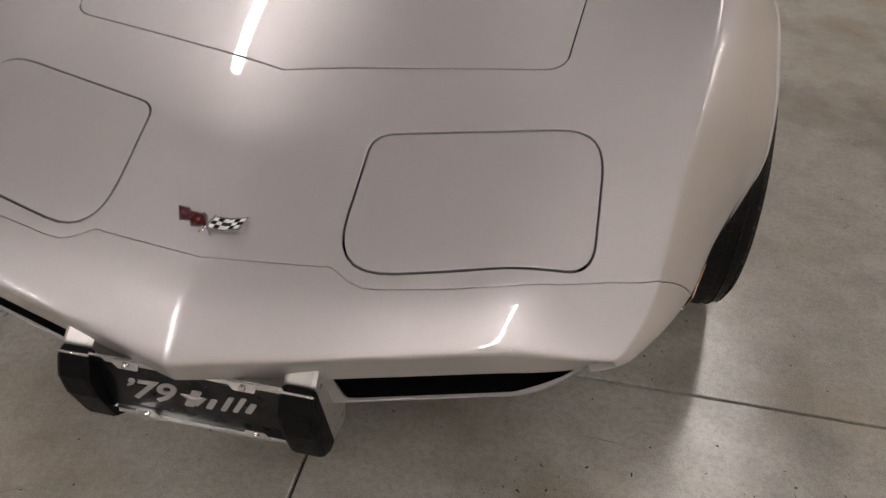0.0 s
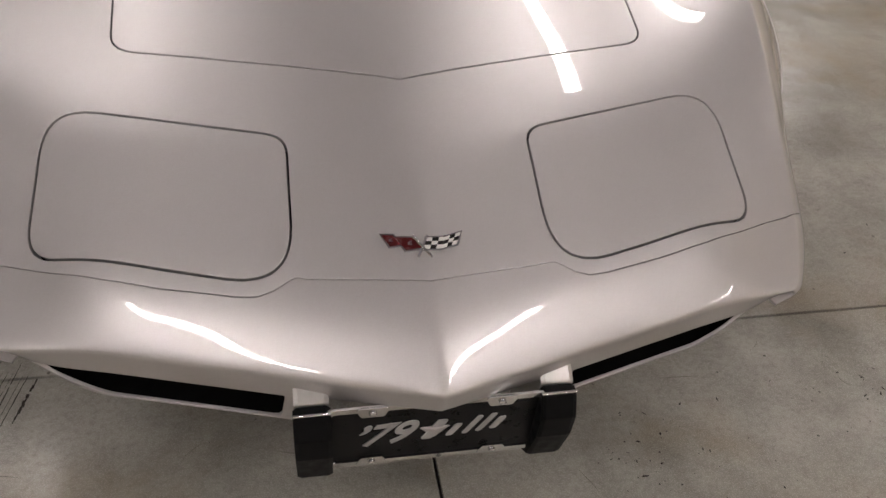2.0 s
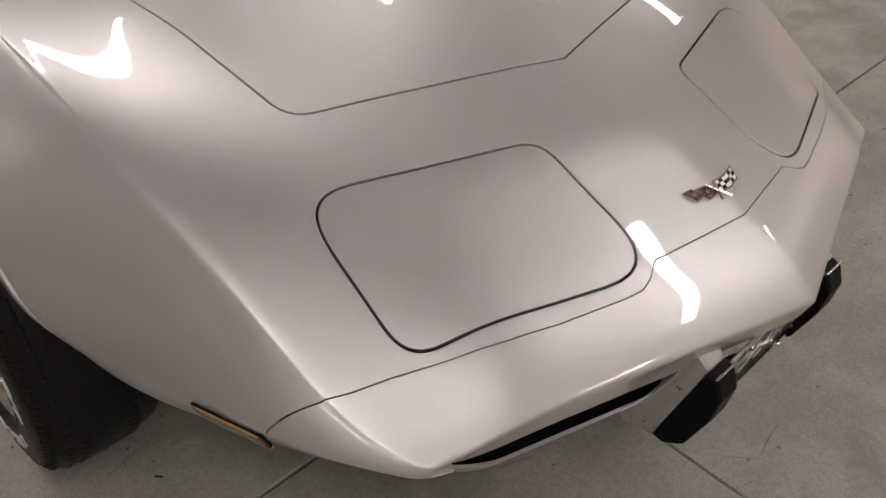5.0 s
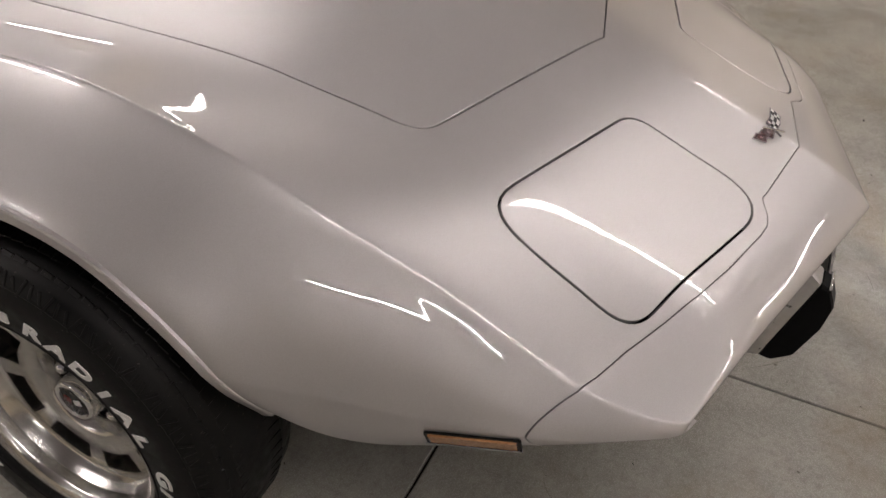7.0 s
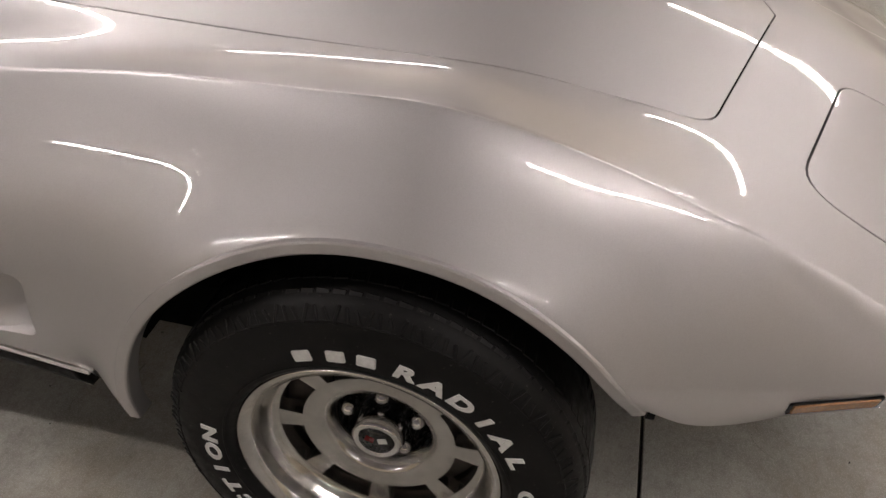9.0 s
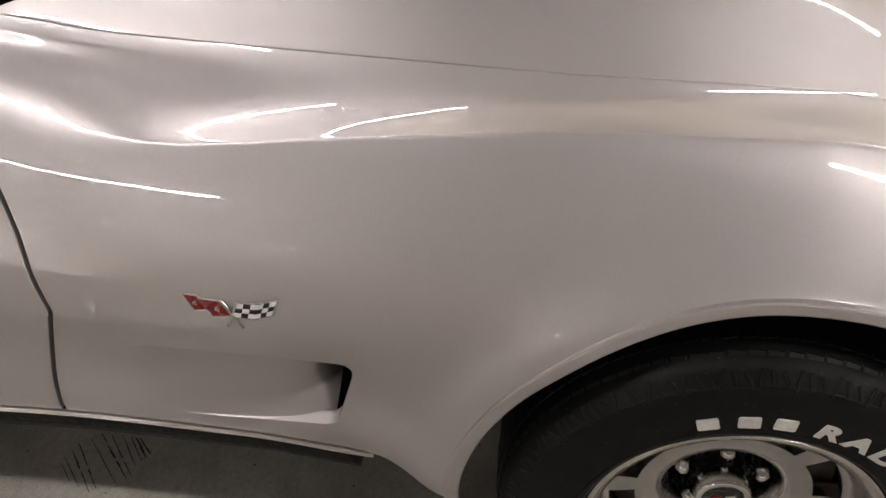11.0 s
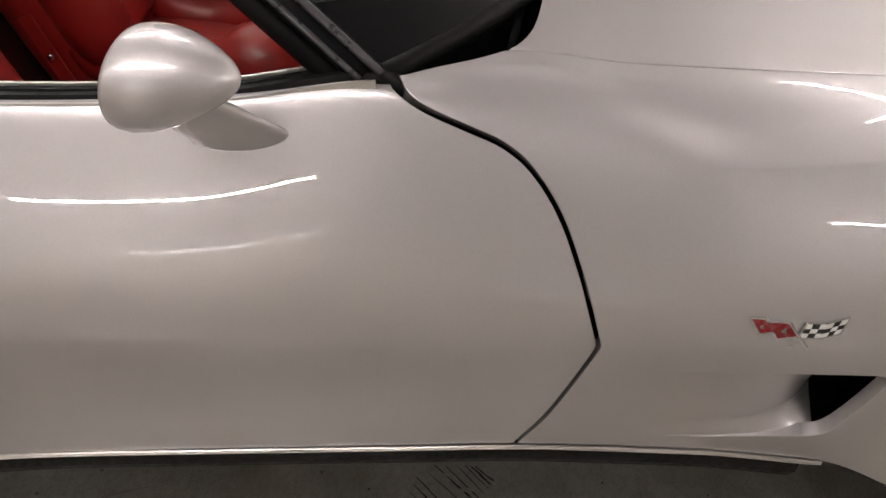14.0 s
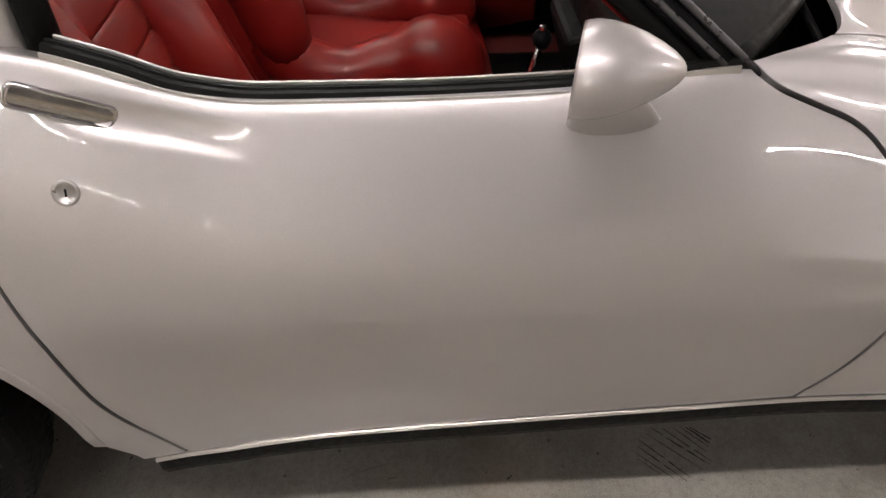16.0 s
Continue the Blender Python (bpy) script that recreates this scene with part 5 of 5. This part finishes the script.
for s in (-1, 1):
    k = 0 if s < 0 else -1
    line = [r[k] for r in screen]
    bm = bmesh.new()
    box(bm, 0.034, 0.050, 0.022, Matrix.Translation(line[0] + Vector((s * 0.002, -0.014, -0.004))) @ pose(0, 0, 0, 32, 0, 0), 0.009, 3)
    part("pillar_foot", bm, BLACK_TRIM, windshield, "black rubber foot of the pillar")
    bm = bmesh.new()
    rod(bm, [p + Vector((s * 0.003, 0.012, 0.004)) for p in line], 0.017, 12)
    rod(bm, [p + Vector((s * 0.002, -0.002, 0.004)) for p in line], 0.013, 10)
    part("pillar", bm, BLACK_PLASTIC, windshield, "black windshield pillar")
    bm = bmesh.new()
    rod(bm, [p + Vector((s * 0.019, 0.016, 0.006)) for p in line], 0.0045, 8)
    rod(bm, [p + Vector((s * 0.016, -0.010, 0.012)) for p in line], 0.0055, 8)
    part("pillar_trim", bm, DARK_METAL, windshield, "thin bright pillar trim")
    bm = bmesh.new()
    rod(bm, [p + Vector((-s * 0.004, 0.045, -0.008)) for p in line], 0.016, 10)
    part("pillar_lining", bm, BLACK_TRIM, windshield)
    bm = bmesh.new()
    rod(bm, [p + Vector((-s * 0.030, 0.060, -0.012)) for p in line], 0.010, 10)
    part("pillar_inner_trim", bm, LEATHER, windshield, "red inner pillar trim")
bm = bmesh.new()
rod(bm, screen[-1], 0.02, 10)
part("header_rail", bm, PAINT, windshield)
bm = bmesh.new()
rod(bm, [p + Vector((0, 0, -0.002)) for p in screen[0]], 0.015, 8)
part("lower_seal", bm, BLACK_TRIM, windshield)
# wiper well behind the hood
bm = bmesh.new()
a = [bm.verts.new((p.x, p.y + 0.01, 0.875)) for p in screen[0]]
b = [bm.verts.new((p.x * 0.98, min(p.y - 0.02, 2.06 + 0.25 * abs(p.x) ** 3), 0.80)) for p in screen[0]]
c = [bm.verts.new((p.x * 0.98, 1.97 + 0.2 * abs(p.x) ** 2, 0.80)) for p in screen[0]]
for r0, r1 in ((a, b), (b, c)):
    for i in range(len(a) - 1):
        bm.faces.new((r0[i], r0[i + 1], r1[i + 1], r1[i]))
bmesh.ops.solidify(bm, geom=bm.faces[:], thickness=0.01)
part("wiper_well", bm, DARK, car)
bm = bmesh.new()
rod(bm, [(-0.60, 2.10, 0.868), (-0.25, 2.045, 0.885), (0.05, 2.03, 0.885)], 0.006, 8)
part("wiper_arm", bm, BLACK_PLASTIC, car)

# ---- roof behind the seats ----
bm = bmesh.new()
rows = []
for j in range(13):
    t = j / 12
    y, h = 3.24 + 0.72 * t, 1.165 - 0.30 * t ** 2.0
    w = 0.60 + 0.08 * t
    rows.append([bm.verts.new((w * u * (1 + 0.14 * (1 - v)), y, 0.90 + (h - 0.90) * v)) for u, v in [(-1, 0), (-0.98, 0.4), (-0.9, 0.8), (-0.75, 0.95), (-0.4, 1), (0, 1.01), (0.4, 1), (0.75, 0.95), (0.9, 0.8), (0.98, 0.4), (1, 0)]])
for a, b in zip(rows[:-1], rows[1:]):
    for i in range(len(a) - 1):
        bm.faces.new((a[i], a[i + 1], b[i + 1], b[i]))
bmesh.ops.recalc_face_normals(bm, faces=bm.faces[:])
bmesh.ops.solidify(bm, geom=bm.faces[:], thickness=0.03)
roof = part("rear_roof", bm, PAINT, car, "silver rear roof section")
bm = bmesh.new()
rod(bm, [(0, 2.42, 1.185), (0, 2.90, 1.20), (0, 3.27, 1.17)], 0.035, 10)
part("roof_bar", bm, PAINT, roof)
# unseen roof panels, added to set how much light reaches the seats
for s in (-1, 1):
    bm = bmesh.new()
    box(bm, 0.55, 0.72, 0.022, pose(s * 0.315, 2.88, 1.178, 0, s * 6, 0), 0.01, 3)
    glass = part("added_roof_panel", bm, GLASS, roof, "unseen tinted glass roof panel added over the seats", smooth=False)
    glass.visible_shadow = False
for s in (-1, 1):
    bm = bmesh.new()
    rod(bm, [(s * 0.675, 3.14, 0.90), (s * 0.67, 3.15, 1.0), (s * 0.64, 3.17, 1.14)], 0.022, 10)
    part("door_post_seal", bm, BLACK_TRIM, roof)
    bm = bmesh.new()
    rod(bm, [(s * 0.675, 3.19, 0.90), (s * 0.66, 3.20, 1.0), (s * 0.61, 3.21, 1.14)], 0.035, 10)
    part("door_post", bm, SATIN, roof)

# ---- cabin ----


def cushion(bm, sx, sy, sz, m, soft=0.35, steps=10):
    """A stuffed pad: a block whose faces bulge and whose edges are rounded."""
    bmesh.ops.create_cube(bm, size=2)
    bmesh.ops.subdivide_edges(bm, edges=bm.edges[:], cuts=steps, use_grid_fill=True)
    for v in bm.verts:
        p = v.co.copy()
        ball = p.normalized() * 1.15
        q = p.lerp(ball, soft)
        v.co = m @ Vector((q.x * sx / 2, q.y * sy / 2, q.z * sz / 2))
    return bm


def seat_of(x, set_back=0.0):
    """A bucket seat: ribbed insert between bolsters, in the cushion and in the backrest."""
    bm = bmesh.new()
    cushion(bm, 0.50, 0.54, 0.16, pose(x, 2.74, 0.37, 8), 0.30)
    seat = part("seat", bm, LEATHER, car, "red leather bucket seat with ribbed insert")
    for k in range(6):
        bm = bmesh.new()
        cushion(bm, 0.25, 0.080, 0.05, pose(x, 2.56 + 0.072 * k, 0.45 - 0.010 * k, 8), 0.45, 6)
        part("cushion_rib", bm, LEATHER, seat)
    for s in (-1, 1):
        bm = bmesh.new()
        pts = [Vector((x + s * 0.180, 2.555, 0.40)), Vector((x + s * 0.190, 2.62, 0.485)), Vector((x + s * 0.195, 2.72, 0.475)), Vector((x + s * 0.195, 2.84, 0.44)), Vector((x + s * 0.19, 2.96, 0.48)), Vector((x + s * 0.185, 3.02, 0.56))]
        rod(bm, [Vector(p) for p in waved(pts, 5)], [0.075 + 0.030 * math.sin(math.pi * min(1, i / 9)) if i < 9 else 0.075 for i in range(26)], 18)
        part("cushion_bolster", bm, LEATHER, seat)
    lean = pose(x, 3.00 + set_back, 0.44, -20)
    bm = bmesh.new()
    cushion(bm, 0.50, 0.15, 0.66, lean @ pose(0, 0.04, 0.30), 0.30)
    back = part("backrest", bm, LEATHER, seat)
    for k in range(6):
        bm = bmesh.new()
        cushion(bm, 0.25, 0.05, 0.080, lean @ pose(0, -0.038, 0.10 + 0.073 * k), 0.45, 6)
        part("backrest_rib", bm, LEATHER, seat)
    for s in (-1, 1):
        bm = bmesh.new()
        rod(bm, [lean @ Vector(p) for p in ((s * 0.19, -0.035, 0.02), (s * 0.20, -0.055, 0.15), (s * 0.20, -0.05, 0.32), (s * 0.185, -0.02, 0.50), (s * 0.15, 0.01, 0.60))], [0.065, 0.078, 0.078, 0.068, 0.055], 18)
        part("backrest_bolster", bm, LEATHER, seat)
        bm = bmesh.new()
        box(bm, 0.006, 0.035, 0.24, lean @ pose(s * 0.262, 0.05, 0.10), 0.002, 1)
        strap = part("hinge_strap", bm, LEATHER, seat, smooth=False)
        for z in (0.00, 0.035, 0.12):
            bm = bmesh.new()
            turned(bm, [(0.008, 0), (0.007, 0.004), (0.0, 0.006)], 14, lean @ pose(s * 0.266, 0.05, z, 0, 90 * s, 0))
            part("screw", bm, CHROME, strap)
    return seat


seat_of(0.375)
near_seat = seat_of(-0.43, 0.055)
# hinge plate with three screws on the seat's inner side
hinge = pose(-0.142, 3.139, 0.665, -24)
bm = bmesh.new()
box(bm, 0.006, 0.050, 0.30, hinge, 0.002, 1)
plate = part("hinge_plate", bm, DARK_LEATHER, near_seat, "dark red hinge plate with screws", smooth=False)
for y, z in ((3.142, 0.652), (3.122, 0.600), (3.099, 0.600)):
    bm = bmesh.new()
    turned(bm, [(0.0075, 0), (0.006, 0.004), (0.0, 0.006)], 14, pose(-0.145, y, z, 0, -90, 0))
    part("screw", bm, CHROME, plate)
bm = bmesh.new()
box(bm, 1.40, 1.25, 0.03, pose(0, 2.72, 0.30), 0.01)
part("cabin_floor", bm, CARPET, car, "dark red carpet", smooth=False)
bm = bmesh.new()
box(bm, 0.20, 1.15, 0.20, pose(0, 2.66, 0.36), 0.04, 3)
console = part("console", bm, LEATHER, car, "red centre console")
bm = bmesh.new()
box(bm, 0.12, 0.30, 0.012, pose(0, 2.44, 0.463), 0.004)
part("console_plate", bm, BLACK_PLASTIC, console, smooth=False)
bm = bmesh.new()
rod(bm, [(-0.02, 2.435, 0.465), (-0.02, 2.415, 0.55), (-0.02, 2.400, 0.605)], 0.007, 10)
shift = part("shift_lever", bm, CHROME, console, "chrome shift lever with a black knob")
bm = bmesh.new()
turned(bm, [(0, -0.02), (0.012, -0.018), (0.021, -0.004), (0.022, 0.008), (0.015, 0.02), (0.008, 0.024), (0, 0.025)], 20, pose(-0.02, 2.397, 0.616))
part("shift_knob", bm, BLACK_PLASTIC, shift)
bm = bmesh.new()
turned(bm, [(0.009, 0), (0.009, 0.008), (0.007, 0.010), (0, 0.010)], 16, pose(-0.02, 2.396, 0.640))
part("knob_button", bm, CHROME, shift)
bm = bmesh.new()
box(bm, 1.36, 0.22, 0.26, pose(0, 2.22, 0.70, -12), 0.05, 4)
dash = part("dashboard", bm, BLACK_PLASTIC, car, "black padded dashboard")
bm = bmesh.new()
box(bm, 0.24, 0.10, 0.22, pose(0, 2.29, 0.56, -15), 0.02, 3)
part("gauge_housing", bm, BLACK_PLASTIC, dash, smooth=False)
bm = bmesh.new()
box(bm, 1.38, 0.04, 0.55, pose(0, 3.27, 0.62, -6), 0.015)
part("bulkhead", bm, CARPET, car, smooth=False)

# ---- scuffs on the floor ----


def streak_row(name, starts, ends, widths, grain, label, seed):
    """A row of rubber streaks between two edges, each broken into short rough dashes."""
    rnd = random.Random(seed)
    bm = bmesh.new()
    for (x0, y0), (x1, y1), w in zip(starts, ends, widths):
        p, q = Vector((x0, y0, 0)), Vector((x1, y1, 0))
        way = (q - p).normalized()
        side = Vector((-way.y, way.x, 0))
        n = max(2, int((q - p).length / grain))
        for k in range(n):
            if rnd.random() < 0.05:
                continue
            fade_ = 0.45 + 0.55 * math.sin(math.pi * (k + 0.5) / n)
            a, b = p.lerp(q, (k - 0.1) / n), p.lerp(q, (k + 1.1) / n)
            c = side * rnd.uniform(-0.14, 0.14) * w
            half = 0.5 * w * fade_ * rnd.uniform(0.6, 1.15)
            z = Vector((0, 0, 0.0009 + 0.0002 * rnd.random()))
            bm.faces.new([bm.verts.new(v + c + z) for v in (a + side * half * 0.6, a - side * half, b - side * half * 0.7, b + side * half)])
    bmesh.ops.recalc_face_normals(bm, faces=bm.faces[:])
    ob = part(name, bm, JOINT, None, smooth=False)
    return tagged(ob, label, "floor marks", kind="stuff")


# by the sill: slanted strokes side by side, the outermost short and dense
starts = [(-0.590, 2.122), (-0.590, 2.130), (-0.589, 2.142), (-0.589, 2.158), (-0.590, 2.181), (-0.589, 2.202), (-0.602, 2.218), (-0.617, 2.236), (-0.634, 2.242), (-0.652, 2.248), (-0.664, 2.250)]
ends = [(-0.622, 2.088), (-0.631, 2.093), (-0.640, 2.098), (-0.654, 2.105), (-0.677, 2.103), (-0.684, 2.110), (-0.695, 2.127), (-0.711, 2.158), (-0.720, 2.166), (-0.713, 2.190), (-0.702, 2.214)]
streak_row("rubber_scuff", starts, ends, [0.0045, 0.005, 0.003, 0.0022, 0.003, 0.0042, 0.0026, 0.0034, 0.0036, 0.0024, 0.0018], 0.012, "black slanted rubber scuff strokes on the concrete floor", 3)
# by the front wheel: long strokes, every other one thin, and one broad rough one
starts, ends, widths = [(-0.737, 0.655)], [(-0.760, 0.540)], [0.0075]
for k in range(13):
    x = -0.757 - 0.0105 * k
    starts.append((x, 0.665 + 0.004 * k + (0.03 if k % 4 == 2 else 0.0)))
    ends.append((x - 0.027, 0.52 + 0.002 * k))
    widths.append(0.0030 if k % 2 == 0 else 0.0013)
streak_row("rubber_scuff", starts, ends, widths, 0.008, "dark parallel scuff strokes on the concrete floor", 5)


def floor_chips(seed, count):
    """Chips, gouges and crumbs: small uneven dark flakes on the floor, thicker in some places."""
    rnd = random.Random(seed)
    bm = bmesh.new()
    nests = [(rnd.uniform(-2.6, 2.6), rnd.uniform(-1.3, 4.2), rnd.uniform(0.04, 0.22)) for _ in range(60)]
    for k in range(count):
        if rnd.random() < 0.7:
            cx, cy, spread = rnd.choice(nests)
            x, y = rnd.gauss(cx, spread), rnd.gauss(cy, spread)
        else:
            x, y = rnd.uniform(-2.8, 2.8), rnd.uniform(-1.5, 4.4)
        size = 0.0011 * min(3.2, math.exp(rnd.gauss(0.15, 0.55)))
        long_ = rnd.choice((1, 1, 1.4, 2, 3.5))
        n = rnd.choice((5, 6, 7))
        m = pose(x, y, 0.0009, 0, 0, rnd.uniform(0, 180))
        pts = [(size * long_ * rnd.uniform(0.5, 1.2) * math.cos(2 * math.pi * i / n), size * rnd.uniform(0.5, 1.2) * math.sin(2 * math.pi * i / n)) for i in range(n)]
        rim = [bm.verts.new(m @ Vector((a, b, 0))) for a, b in pts]
        top = bm.verts.new(m @ Vector((0, 0, 0.0008)))
        for i in range(n):
            bm.faces.new((rim[i], rim[(i + 1) % n], top))
    return tagged(part("floor_chips", bm, JOINT, None, smooth=False), "small dark chips and crumbs on the concrete floor", "floor marks", kind="stuff")


def floor_scratches(seed, count):
    """Long shallow scratches in the polish."""
    rnd = random.Random(seed)
    bm = bmesh.new()
    for k in range(count):
        m = pose(rnd.uniform(-2.6, 2.6), rnd.uniform(-1.3, 4.2), 0.0006, 0, 0, rnd.uniform(0, 180))
        half, bend, w = rnd.uniform(0.012, 0.07), rnd.uniform(-0.01, 0.01), rnd.uniform(0.0004, 0.0013)
        rows = []
        for i in range(7):
            t = i / 3 - 1
            ww = w * (1 - t * t) * rnd.uniform(0.6, 1.2) + 0.0001
            rows.append([bm.verts.new(m @ Vector((half * t, bend * t * t + s * ww, 0))) for s in (-1, 1)])
        for a, b in zip(rows[:-1], rows[1:]):
            bm.faces.new((a[0], b[0], b[1], a[1]))
    return tagged(part("floor_scratches", bm, SCRATCH, None, smooth=False), "fine scratches in the polished concrete floor", "floor marks", kind="stuff")


floor_chips(11, 4200)
floor_scratches(12, 170)
